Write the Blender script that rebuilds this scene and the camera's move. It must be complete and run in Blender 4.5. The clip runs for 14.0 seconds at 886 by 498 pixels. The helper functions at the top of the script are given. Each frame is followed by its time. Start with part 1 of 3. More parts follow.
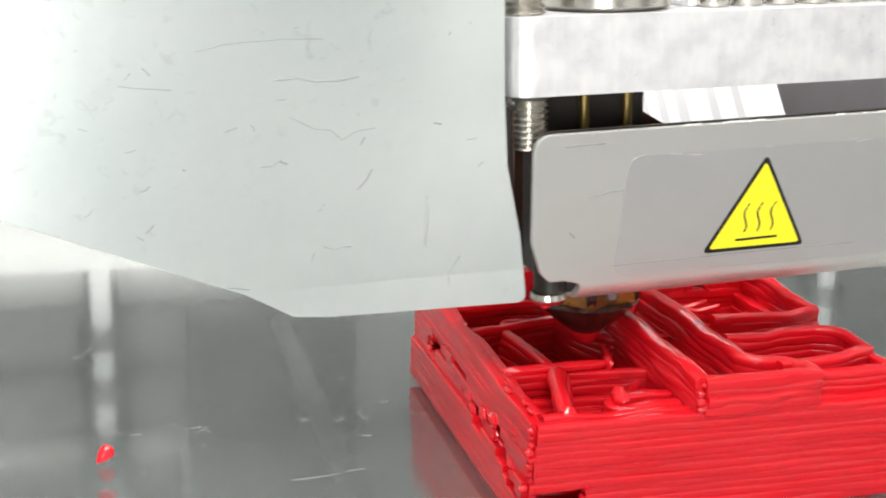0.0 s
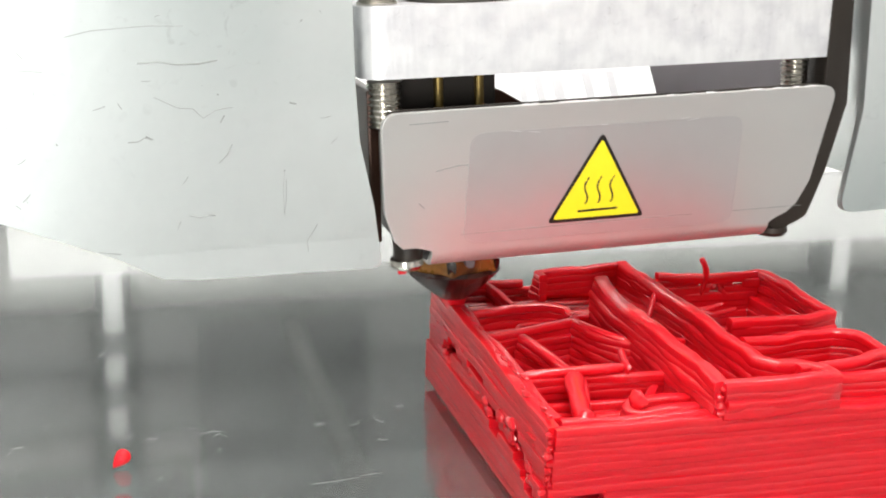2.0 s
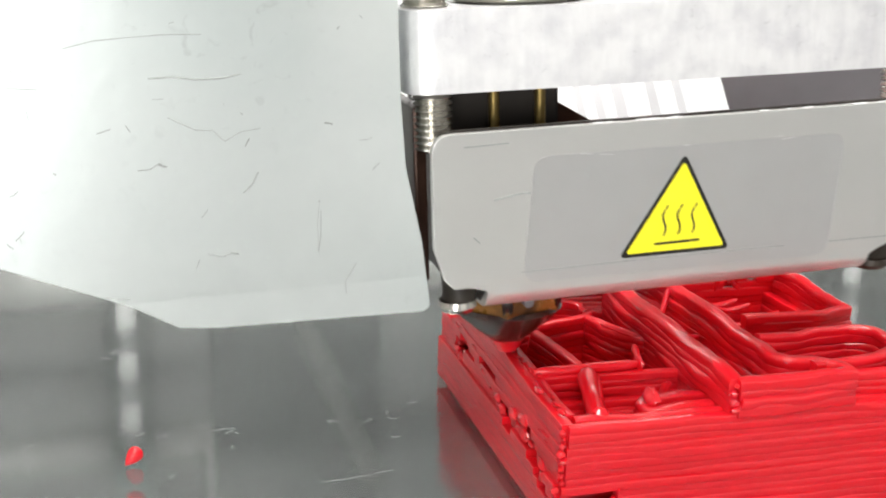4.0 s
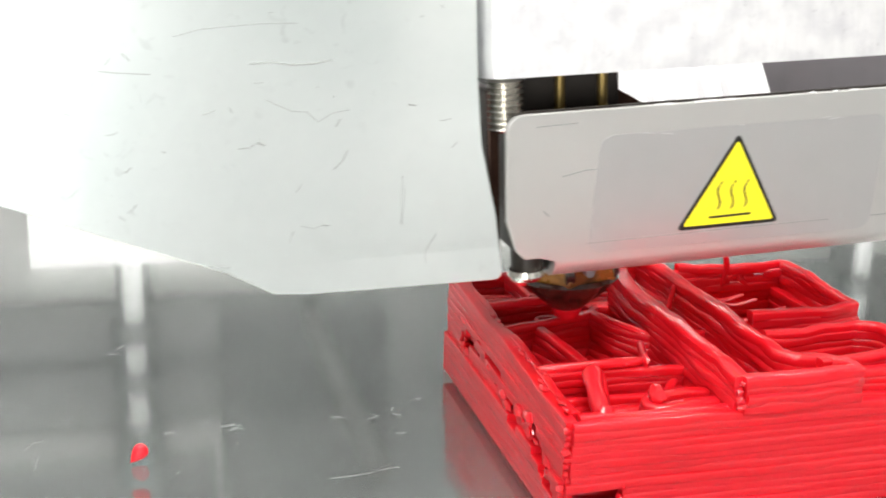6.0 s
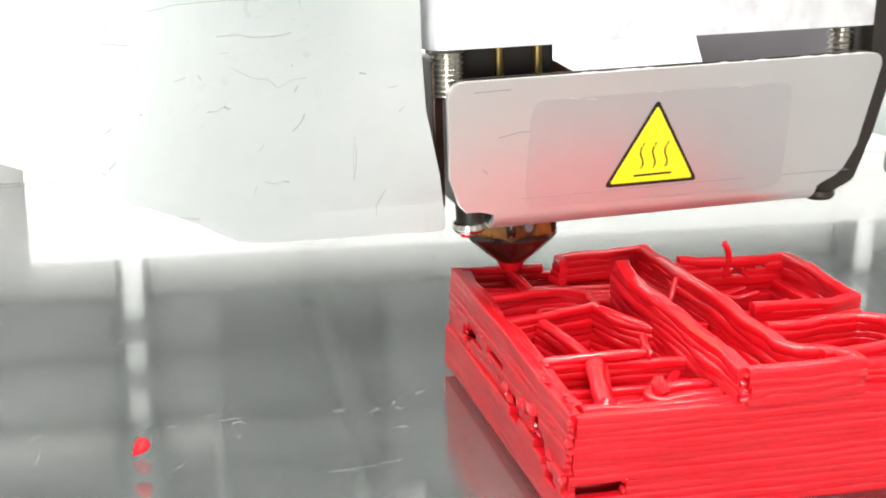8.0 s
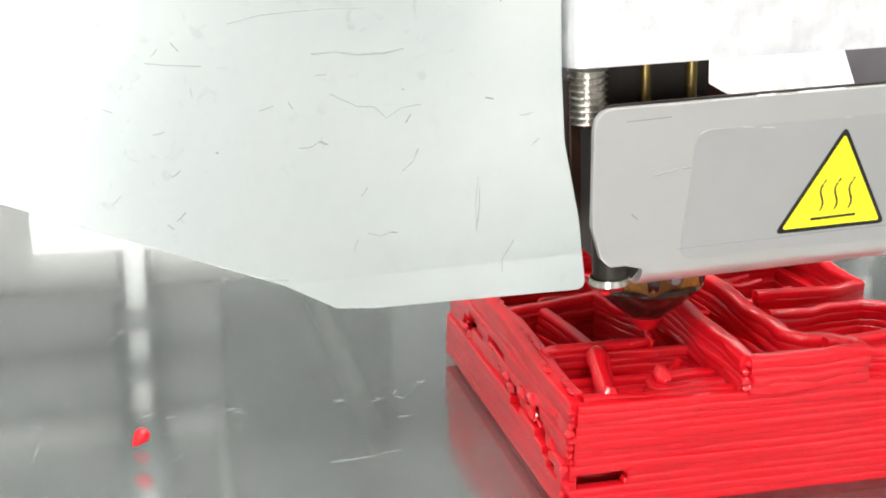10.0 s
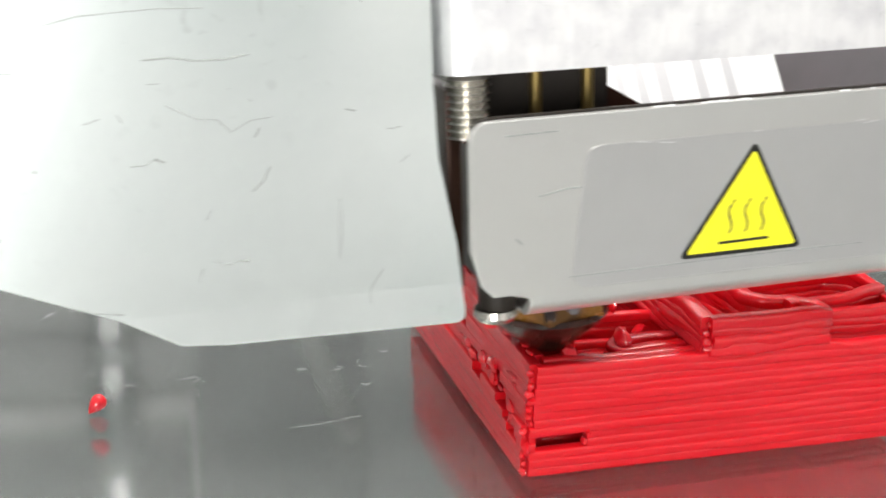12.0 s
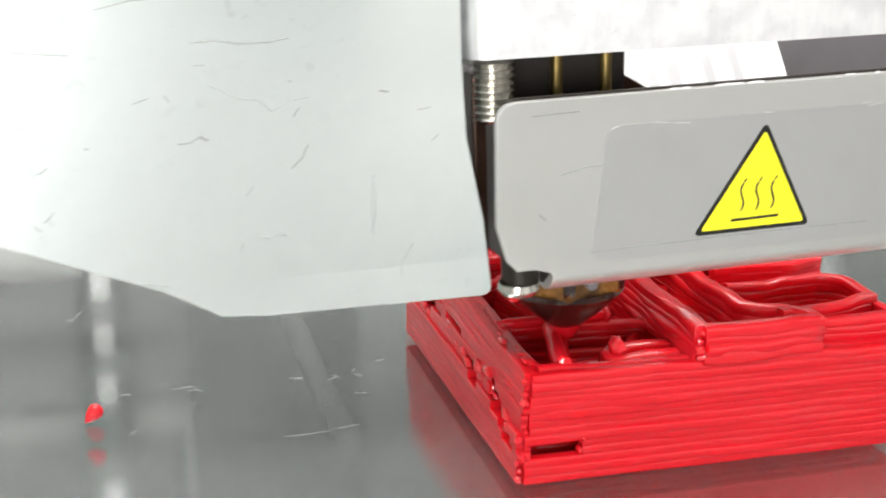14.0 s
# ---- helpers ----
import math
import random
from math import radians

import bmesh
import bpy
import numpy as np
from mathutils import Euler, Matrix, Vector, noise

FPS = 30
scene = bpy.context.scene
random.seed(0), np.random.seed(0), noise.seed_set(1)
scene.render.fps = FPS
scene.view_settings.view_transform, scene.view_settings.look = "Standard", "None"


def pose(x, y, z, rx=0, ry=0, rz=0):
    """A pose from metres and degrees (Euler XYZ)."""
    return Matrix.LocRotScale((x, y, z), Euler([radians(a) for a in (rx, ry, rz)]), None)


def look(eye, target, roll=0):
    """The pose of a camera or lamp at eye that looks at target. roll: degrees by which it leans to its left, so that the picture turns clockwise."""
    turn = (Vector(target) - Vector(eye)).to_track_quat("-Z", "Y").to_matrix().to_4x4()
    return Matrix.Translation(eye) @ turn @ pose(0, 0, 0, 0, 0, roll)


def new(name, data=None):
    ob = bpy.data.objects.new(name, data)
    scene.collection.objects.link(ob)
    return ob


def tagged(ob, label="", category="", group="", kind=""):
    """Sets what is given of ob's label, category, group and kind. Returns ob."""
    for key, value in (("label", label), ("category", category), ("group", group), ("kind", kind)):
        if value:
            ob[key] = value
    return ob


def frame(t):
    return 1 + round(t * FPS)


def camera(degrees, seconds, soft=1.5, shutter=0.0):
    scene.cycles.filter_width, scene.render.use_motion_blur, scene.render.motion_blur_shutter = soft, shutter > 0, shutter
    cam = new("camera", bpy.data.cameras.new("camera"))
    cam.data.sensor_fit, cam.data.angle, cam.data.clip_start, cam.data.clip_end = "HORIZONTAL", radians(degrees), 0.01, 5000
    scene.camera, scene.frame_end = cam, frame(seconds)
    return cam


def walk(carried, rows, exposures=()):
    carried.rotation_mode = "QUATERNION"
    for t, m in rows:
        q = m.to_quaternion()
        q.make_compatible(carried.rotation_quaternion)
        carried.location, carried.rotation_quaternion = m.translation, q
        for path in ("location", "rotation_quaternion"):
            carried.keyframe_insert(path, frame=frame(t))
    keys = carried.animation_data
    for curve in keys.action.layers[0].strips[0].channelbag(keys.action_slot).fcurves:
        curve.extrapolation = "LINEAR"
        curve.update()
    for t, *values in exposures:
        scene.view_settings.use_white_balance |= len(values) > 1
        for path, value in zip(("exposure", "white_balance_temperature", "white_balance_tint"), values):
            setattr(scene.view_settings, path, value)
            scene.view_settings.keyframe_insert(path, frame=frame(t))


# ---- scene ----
CM = 0.01
HEAD_TILT = -2.6

cam = camera(40.7, 14.0, soft=1.9, shutter=0.3)

# camera rows in centimetres: seconds, eye, target, roll
PATH = [
    (0, (-3.073, -8.115, 4.603), (-2.542, -6.256, 4.092), 1.7),
    (0.5, (-3.077, -8.126, 4.636), (-2.550, -6.267, 4.120), 1.5),
    (1, (-3.112, -8.104, 4.617), (-2.583, -6.244, 4.104), 1.6),
    (1.5, (-3.116, -8.096, 4.604), (-2.591, -6.234, 4.095), 1.6),
    (2, (-3.141, -8.068, 4.601), (-2.622, -6.204, 4.094), 1.5),
    (4.5, (-3.127, -8.019, 4.611), (-2.629, -6.152, 4.092), 1.2),
    (5, (-3.127, -8.017, 4.615), (-2.627, -6.152, 4.092), 1.2),
    (5.5, (-3.087, -8.002, 4.602), (-2.597, -6.137, 4.070), 1.1),
    (6, (-3.079, -7.986, 4.657), (-2.596, -6.120, 4.124), 1.0),
    (6.5, (-3.125, -7.973, 4.658), (-2.642, -6.108, 4.120), 0.9),
    (7, (-3.124, -7.970, 4.646), (-2.641, -6.105, 4.109), 0.9),
    (9.5, (-3.049, -7.935, 4.602), (-2.567, -6.074, 4.050), 0.7),
    (10, (-3.047, -7.917, 4.601), (-2.571, -6.056, 4.044), 0.6),
    (10.2, (-3.052, -7.929, 4.654), (-2.575, -6.065, 4.108), 0.7),
    (10.3, (-3.060, -7.946, 4.734), (-2.582, -6.078, 4.204), 0.8),
    (10.4, (-3.064, -7.956, 4.778), (-2.585, -6.085, 4.257), 0.8),
    (10.5, (-3.064, -7.956, 4.778), (-2.585, -6.085, 4.257), 0.8),
    (10.6, (-3.062, -7.949, 4.752), (-2.583, -6.080, 4.227), 0.8),
    (10.7, (-3.056, -7.925, 4.659), (-2.576, -6.060, 4.119), 0.7),
    (10.8, (-3.047, -7.890, 4.521), (-2.566, -6.031, 3.959), 0.6),
    (10.9, (-3.043, -7.875, 4.463), (-2.561, -6.019, 3.892), 0.6),
    (11, (-3.043, -7.873, 4.457), (-2.561, -6.018, 3.885), 0.6),
    (11.5, (-2.924, -7.930, 4.325), (-2.429, -6.077, 3.758), 0.7),
    (12, (-2.863, -7.957, 4.284), (-2.358, -6.104, 3.726), 0.8),
    (12.5, (-2.892, -8.007, 4.303), (-2.374, -6.154, 3.758), 0.9),
    (13, (-2.930, -8.009, 4.283), (-2.406, -6.157, 3.739), 0.9),
    (13.5, (-2.918, -7.990, 4.291), (-2.401, -6.136, 3.749), 0.9),
    (14, (-2.890, -8.001, 4.305), (-2.374, -6.147, 3.761), 0.8),
]
walk(cam, [(t, look([v * CM for v in e], [v * CM for v in g], r)) for t, e, g, r in PATH],
     [(0, -0.02), (2, -0.05), (5, 0.06), (7, 0.25), (9.5, 0.28), (10.2, 0.22), (11, 0.0), (12, 0.08), (12.5, 0.05), (13.1, 0.0), (13.5, 0.0), (14, 0.16)])

# tip of the nozzle in centimetres: seconds, x, y, z
HEAD_ROWS = [
    (0, 1.150, 1.727, 0.983),
    (0.1, 0.874, 1.677, 0.984),
    (0.2, 0.560, 1.639, 0.985),
    (0.3, 0.575, 1.897, 0.986),
    (0.4, 0.591, 2.168, 0.987),
    (0.5, 0.803, 2.221, 0.988),
    (0.6, 1.124, 2.303, 0.995),
    (0.7, 1.227, 2.465, 1.002),
    (0.8, 1.262, 2.780, 1.010),
    (0.9, 1.063, 2.760, 1.017),
    (1, 0.733, 2.634, 1.025),
    (1.1, 0.591, 2.748, 1.031),
    (1.2, 0.590, 3.009, 1.038),
    (1.3, 0.584, 3.234, 1.044),
    (1.4, 0.627, 3.517, 1.051),
    (1.5, 0.596, 3.673, 1.057),
    (1.6, 0.341, 3.781, 1.045),
    (1.7, 0.058, 3.743, 1.033),
    (1.8, 0.100, 3.622, 1.021),
    (1.9, 0.095, 3.310, 1.009),
    (2, 0.080, 3.045, 0.997),
    (2.1, 0.057, 2.770, 0.998),
    (2.2, -0.008, 2.411, 1.000),
    (2.3, 0.020, 2.100, 1.002),
    (2.4, 0.040, 1.800, 1.003),
    (2.5, 0.050, 1.510, 1.005),
    (2.6, 0.090, 1.280, 1.006),
    (2.7, 0.360, 1.260, 1.008),
    (2.8, 0.650, 1.260, 1.009),
    (2.9, 0.930, 1.260, 1.011),
    (3, 1.180, 1.280, 1.012),
    (3.1, 1.160, 1.260, 1.014),
    (3.25, 1.140, 1.240, 1.016),
    (3.4, 1.160, 1.260, 1.018),
    (3.5, 1.180, 1.280, 1.020),
    (3.6, 0.930, 1.260, 1.021),
    (3.7, 0.650, 1.260, 1.023),
    (3.8, 0.360, 1.260, 1.024),
    (3.9, 0.090, 1.280, 1.026),
    (4, 0.050, 1.580, 1.027),
    (4.1, 0.040, 1.900, 1.029),
    (4.2, 0.040, 2.210, 1.030),
    (4.3, 0.037, 2.507, 1.032),
    (4.4, 0.020, 2.661, 1.033),
    (4.5, 0.084, 3.062, 1.035),
    (4.6, 0.102, 3.294, 1.052),
    (4.7, 0.081, 3.465, 1.070),
    (4.8, 0.116, 3.744, 1.088),
    (4.9, 0.333, 3.683, 1.105),
    (5, 0.557, 3.586, 1.123),
    (5.1, 0.528, 3.330, 1.113),
    (5.2, 0.553, 3.099, 1.103),
    (5.3, 0.515, 2.744, 1.094),
    (5.4, 0.540, 2.584, 1.084),
    (5.5, 0.736, 2.626, 1.075),
    (5.6, 1.087, 2.741, 1.066),
    (5.7, 1.206, 2.605, 1.058),
    (5.8, 1.233, 2.399, 1.050),
    (5.9, 1.121, 2.267, 1.042),
    (6, 0.794, 2.208, 1.034),
    (6.1, 0.614, 2.175, 1.033),
    (6.2, 0.573, 1.877, 1.033),
    (6.3, 0.558, 1.628, 1.032),
    (6.4, 0.901, 1.726, 1.032),
    (6.5, 1.149, 1.709, 1.031),
    (6.6, 1.225, 1.819, 1.039),
    (6.7, 0.977, 1.848, 1.048),
    (6.8, 0.570, 1.675, 1.056),
    (6.9, 0.640, 1.996, 1.064),
    (7, 0.618, 2.171, 1.072),
    (7.1, 0.856, 2.256, 1.071),
    (7.2, 1.197, 2.351, 1.069),
    (7.3, 1.227, 2.465, 1.067),
    (7.4, 1.262, 2.780, 1.066),
    (7.5, 1.063, 2.760, 1.064),
    (7.6, 0.733, 2.634, 1.062),
    (7.7, 0.591, 2.748, 1.061),
    (7.8, 0.590, 3.009, 1.059),
    (7.9, 0.584, 3.234, 1.057),
    (8, 0.627, 3.517, 1.056),
    (8.1, 0.596, 3.673, 1.054),
    (8.2, 0.341, 3.781, 1.052),
    (8.3, 0.058, 3.743, 1.051),
    (8.4, 0.100, 3.622, 1.049),
    (8.5, 0.095, 3.310, 1.047),
    (8.6, 0.080, 3.045, 1.046),
    (8.7, 0.057, 2.770, 1.044),
    (8.8, -0.008, 2.411, 1.042),
    (8.9, 0.020, 2.120, 1.041),
    (9, 0.040, 1.840, 1.039),
    (9.1, 0.050, 1.600, 1.037),
    (9.2, 0.030, 1.440, 1.036),
    (9.3, 0.035, 1.356, 1.034),
    (9.4, 0.107, 1.257, 1.032),
    (9.5, 0.404, 1.263, 1.030),
    (9.6, 0.659, 1.273, 1.038),
    (9.7, 0.921, 1.258, 1.046),
    (9.8, 1.207, 1.347, 1.053),
    (9.9, 1.159, 1.284, 1.061),
    (10, 1.135, 1.228, 1.069),
    (10.2, 1.129, 1.216, 1.122),
    (10.4, 1.117, 1.189, 1.246),
    (10.5, 1.194, 0.727, 1.357),
    (10.6, 1.182, 0.594, 1.194),
    (10.7, 1.177, 0.537, 1.124),
    (10.8, 1.165, 0.405, 0.961),
    (11, 1.160, 0.348, 0.891),
    (11.3, 1.170, 0.501, 0.902),
    (11.4, 1.189, 0.755, 0.906),
    (11.5, 0.966, 0.763, 0.909),
    (11.6, 0.735, 0.836, 0.890),
    (11.7, 0.690, 0.806, 0.871),
    (11.8, 0.659, 0.512, 0.852),
    (11.9, 0.563, 0.404, 0.833),
    (12, 0.302, 0.454, 0.814),
    (12.1, 0.090, 0.500, 0.821),
    (12.2, 0.135, 0.846, 0.829),
    (12.3, 0.172, 1.085, 0.836),
    (12.4, 0.151, 0.993, 0.843),
    (12.5, 0.131, 0.668, 0.850),
    (12.6, 0.108, 0.394, 0.864),
    (12.7, 0.358, 0.346, 0.878),
    (12.8, 0.661, 0.385, 0.892),
    (12.9, 0.684, 0.616, 0.906),
    (13, 0.615, 0.783, 0.920),
    (13.1, 0.792, 0.776, 0.926),
    (13.2, 1.034, 0.707, 0.932),
    (13.3, 1.179, 0.663, 0.938),
    (13.4, 1.147, 0.389, 0.944),
    (13.5, 1.132, 0.305, 0.950),
    (13.6, 1.242, 0.539, 0.950),
    (13.7, 1.327, 0.883, 0.949),
    (13.8, 1.273, 1.069, 0.949),
    (13.9, 0.930, 1.019, 0.948),
    (14, 0.619, 0.787, 0.948),
]

# ---- light ----
world = bpy.data.worlds.new("room_fill")
scene.world = world
world.use_nodes = True
wn = world.node_tree.nodes
wn["Background"].inputs[0].default_value = (1.0, 0.985, 0.96, 1)
wn["Background"].inputs[1].default_value = 0.36


def area_lamp(name, eye, target, sx, sy, watts, colour):
    data = bpy.data.lights.new(name, "AREA")
    data.shape, data.size, data.size_y, data.energy, data.color = "RECTANGLE", sx * CM, sy * CM, watts, colour
    ob = new(name, data)
    ob.matrix_world = look([v * CM for v in eye], [v * CM for v in target])
    return tagged(ob, kind="structure")


# Unseen front-left source, set by the bright left side of the panel.
area_lamp("front_left_light", (-18.5, -38, 2), (-2, 1, 2), 12, 11, 0.77, (1.0, 0.99, 0.97))
# Unseen fills, added to brighten the bar, print, duct and rear wall.
area_lamp("room_fill", (20, -42, 2), (1, 1, 2), 26, 20, 0.11, (1.0, 0.98, 0.94))
area_lamp("front_top_fill", (-5, -15, 22), (0, 1, 0), 18, 4, 0.55, (1.0, 0.97, 0.93))
area_lamp("top_fill", (2, 0.5, 27), (2, 1.5, 0), 14, 2.5, 0.45, (1.0, 0.98, 0.95))
area_lamp("rear_fill", (2, 8, 22), (2, 15, 1), 28, 3, 0.66, (1.0, 0.98, 0.96))

# ---- materials ----


def mat(name, colour, rough=0.5, metal=0.0, vary=0.12, scale=400.0, bump=0.0, bump_scale=900.0, stain=0.0,
        stain_colour=(0.1, 0.1, 0.1), stain_scale=60.0, stretch=(1, 1, 1), smudge=0.0, **extra):
    """A surface with fine grain, broad stains and relief, in object space at real size."""
    m = bpy.data.materials.new(name)
    m.use_nodes = True
    nt = m.node_tree
    n, l = nt.nodes, nt.links
    p = n["Principled BSDF"]
    p.inputs["Roughness"].default_value, p.inputs["Metallic"].default_value = rough, metal
    for key, value in extra.items():
        p.inputs[key.replace("_", " ")].default_value = value
    co = n.new("ShaderNodeTexCoord")
    mp = n.new("ShaderNodeMapping")
    mp.inputs["Scale"].default_value = stretch
    l.new(co.outputs["Object"], mp.inputs[0])
    fine = n.new("ShaderNodeTexNoise")
    fine.inputs["Scale"].default_value, fine.inputs["Detail"].default_value = scale, 4
    l.new(mp.outputs[0], fine.inputs["Vector"])
    mix = n.new("ShaderNodeMix")
    mix.data_type = "RGBA"
    mix.inputs[6].default_value = (*[c * (1 - vary) for c in colour], 1)
    mix.inputs[7].default_value = (*[min(1, c * (1 + vary)) for c in colour], 1)
    l.new(fine.outputs[0], mix.inputs[0])
    out = mix.outputs[2]
    broad = n.new("ShaderNodeTexNoise")
    broad.inputs["Scale"].default_value, broad.inputs["Detail"].default_value = stain_scale, 6
    l.new(co.outputs["Object"], broad.inputs["Vector"])
    if stain:
        ramp = n.new("ShaderNodeMapRange")
        ramp.inputs[1].default_value, ramp.inputs[2].default_value, ramp.inputs[4].default_value = 0.42, 0.7, stain
        l.new(broad.outputs[0], ramp.inputs[0])
        m2 = n.new("ShaderNodeMix")
        m2.data_type = "RGBA"
        m2.inputs[7].default_value = (*stain_colour, 1)
        l.new(ramp.outputs[0], m2.inputs[0])
        l.new(out, m2.inputs[6])
        out = m2.outputs[2]
    if smudge:
        sn = n.new("ShaderNodeTexNoise")
        sn.inputs["Scale"].default_value, sn.inputs["Detail"].default_value, sn.inputs["Distortion"].default_value = smudge, 8, 1.2
        l.new(co.outputs["Object"], sn.inputs["Vector"])
        sr, br, mu = n.new("ShaderNodeMapRange"), n.new("ShaderNodeMapRange"), n.new("ShaderNodeMath")
        sr.inputs[1].default_value, sr.inputs[2].default_value, sr.inputs[4].default_value = 0.6, 0.72, 0.3
        br.inputs[1].default_value, br.inputs[2].default_value = 0.45, 0.6
        mu.operation = "MULTIPLY"
        l.new(sn.outputs[0], sr.inputs[0])
        l.new(broad.outputs[0], br.inputs[0])
        l.new(sr.outputs[0], mu.inputs[0])
        l.new(br.outputs[0], mu.inputs[1])
        m3 = n.new("ShaderNodeMix")
        m3.data_type = "RGBA"
        m3.inputs[7].default_value = (*[c * 0.45 for c in colour], 1)
        l.new(mu.outputs[0], m3.inputs[0])
        l.new(out, m3.inputs[6])
        out = m3.outputs[2]
    l.new(out, p.inputs["Base Color"])
    rr = n.new("ShaderNodeMapRange")
    rr.inputs[3].default_value, rr.inputs[4].default_value = max(0.02, rough * 0.8), min(1, rough * 1.2)
    l.new(broad.outputs[0], rr.inputs[0])
    l.new(rr.outputs[0], p.inputs["Roughness"])
    if bump:
        b = n.new("ShaderNodeBump")
        b.inputs["Strength"].default_value, b.inputs["Distance"].default_value = bump, 0.0002
        bn = n.new("ShaderNodeTexNoise")
        bn.inputs["Scale"].default_value, bn.inputs["Detail"].default_value = bump_scale, 3
        l.new(mp.outputs[0], bn.inputs["Vector"])
        l.new(bn.outputs[0], b.inputs["Height"])
        l.new(b.outputs[0], p.inputs["Normal"])
    return m


RED = mat("red_plastic", (0.66, 0.008, 0.017), 0.14, vary=0.1, scale=350, bump=0.32, bump_scale=1500, stretch=(0.45, 0.45, 1.0), Coat_Weight=0.35, Coat_Roughness=0.06, Specular_IOR_Level=0.5, Subsurface_Weight=0.35, Subsurface_Scale=0.0014)
PANEL = mat("matt_aluminium", (0.80, 0.845, 0.83), 0.31, 0.85, vary=0.05, scale=300, bump=0.1, bump_scale=500,
            stain=0.7, stain_colour=(0.50, 0.57, 0.56), stain_scale=38, smudge=700)
COVER = mat("polished_steel", (0.68, 0.675, 0.655), 0.33, 0.68, vary=0.07, scale=110, stretch=(0.5, 1, 1))
BAR = mat("milled_aluminium", (0.90, 0.90, 0.91), 0.4, 0.6, vary=0.1, scale=1400, bump=0.2, bump_scale=1600,
          stain=0.35, smudge=1600, stain_colour=(0.42, 0.42, 0.48), stain_scale=330, stretch=(1, 1, 0.2))
SCREW = mat("screw_steel", (0.6, 0.58, 0.53), 0.25, 1.0, vary=0.1)
DARK = mat("dark_oxide", (0.025, 0.02, 0.016), 0.45, 0.3, vary=0.3, stain=0.3, stain_colour=(0.07, 0.05, 0.03))
BRASS = mat("dull_brass", (0.28, 0.2, 0.07), 0.4, 0.9, vary=0.15)
BURNT = mat("burnt_brass", (0.02, 0.006, 0.005), 0.2, 0.0, vary=0.4, scale=500, bump=0.5, bump_scale=700,
            stain=0.5, stain_colour=(0.10, 0.03, 0.015), stain_scale=230, Coat_Weight=0.2)
TARNISH = mat("tarnished_brass", (0.3, 0.13, 0.025), 0.28, 0.4, vary=0.5, scale=500, bump=0.9, bump_scale=600, stain=0.95, stain_colour=(0.02, 0.01, 0.008), stain_scale=340, Coat_Weight=0.15)
GREYPART = mat("grey_plastic", (0.16, 0.15, 0.16), 0.5, vary=0.1)
WHITEPART = mat("white_plastic", (0.88, 0.88, 0.88), 0.4, vary=0.03)
YELLOW = mat("yellow_print", (0.92, 0.86, 0.02), 0.38, vary=0.03)
BLACK = mat("black_print", (0.012, 0.012, 0.012), 0.4, vary=0.2)
FILM = mat("sticker_film", (0.64, 0.635, 0.63), 0.3, 0.68, vary=0.03)
MARK = mat("dark_scratch", (0.36, 0.38, 0.37), 0.6, 0.2, vary=0.3)
PALEMARK = mat("pale_scratch", (0.26, 0.27, 0.26), 0.4, vary=0.2)
SOFTMARK = mat("faded_print", (0.6, 0.6, 0.61), 0.5, vary=0.05)
BROWN = mat("brown_finish", (0.06, 0.028, 0.018), 0.3, 0.6, vary=0.4, scale=300, stain=0.6, stain_colour=(0.025, 0.016, 0.012), stain_scale=150)
PLATE = mat("bed_plate", (0.345, 0.36, 0.355), 0.11, 0.9, vary=0.06, scale=200, stain=0.2, stain_colour=(0.33, 0.34, 0.33), stain_scale=30)
WALL = mat("grey_wall_paint", (0.40, 0.40, 0.39), 0.5, vary=0.05, scale=100)
# Wall greys chosen by the brightness they give in the bed's reflection.
WALLSOFT = mat("soft_wall_tone", (0.13, 0.134, 0.133), 0.5, vary=0.08, scale=100)
WALLPALE = mat("pale_wall_tone", (0.27, 0.27, 0.265), 0.5, vary=0.06, scale=100)
WALLDARK = mat("dark_wall_tone", (0.05, 0.054, 0.054), 0.5, vary=0.08, scale=100)
RAILGREY = mat("rail_grey", (0.2, 0.2, 0.197), 0.45, vary=0.06, scale=200)
WALLMID = mat("mid_wall_tone", (0.085, 0.09, 0.09), 0.5, vary=0.08, scale=100)
WALLWHITE = mat("white_wall_paint", (0.86, 0.86, 0.85), 0.5, vary=0.03, scale=100)
CHROME = mat("chrome_rod", (0.96, 0.96, 0.97), 0.22, 0.35, vary=0.02)
GLASS = mat("bed_glass", (0.97, 0.99, 0.98), 0.06, vary=0.01, scale=100, Transmission_Weight=1.0, IOR=1.5)

# ---- mesh helpers (centimetres) ----


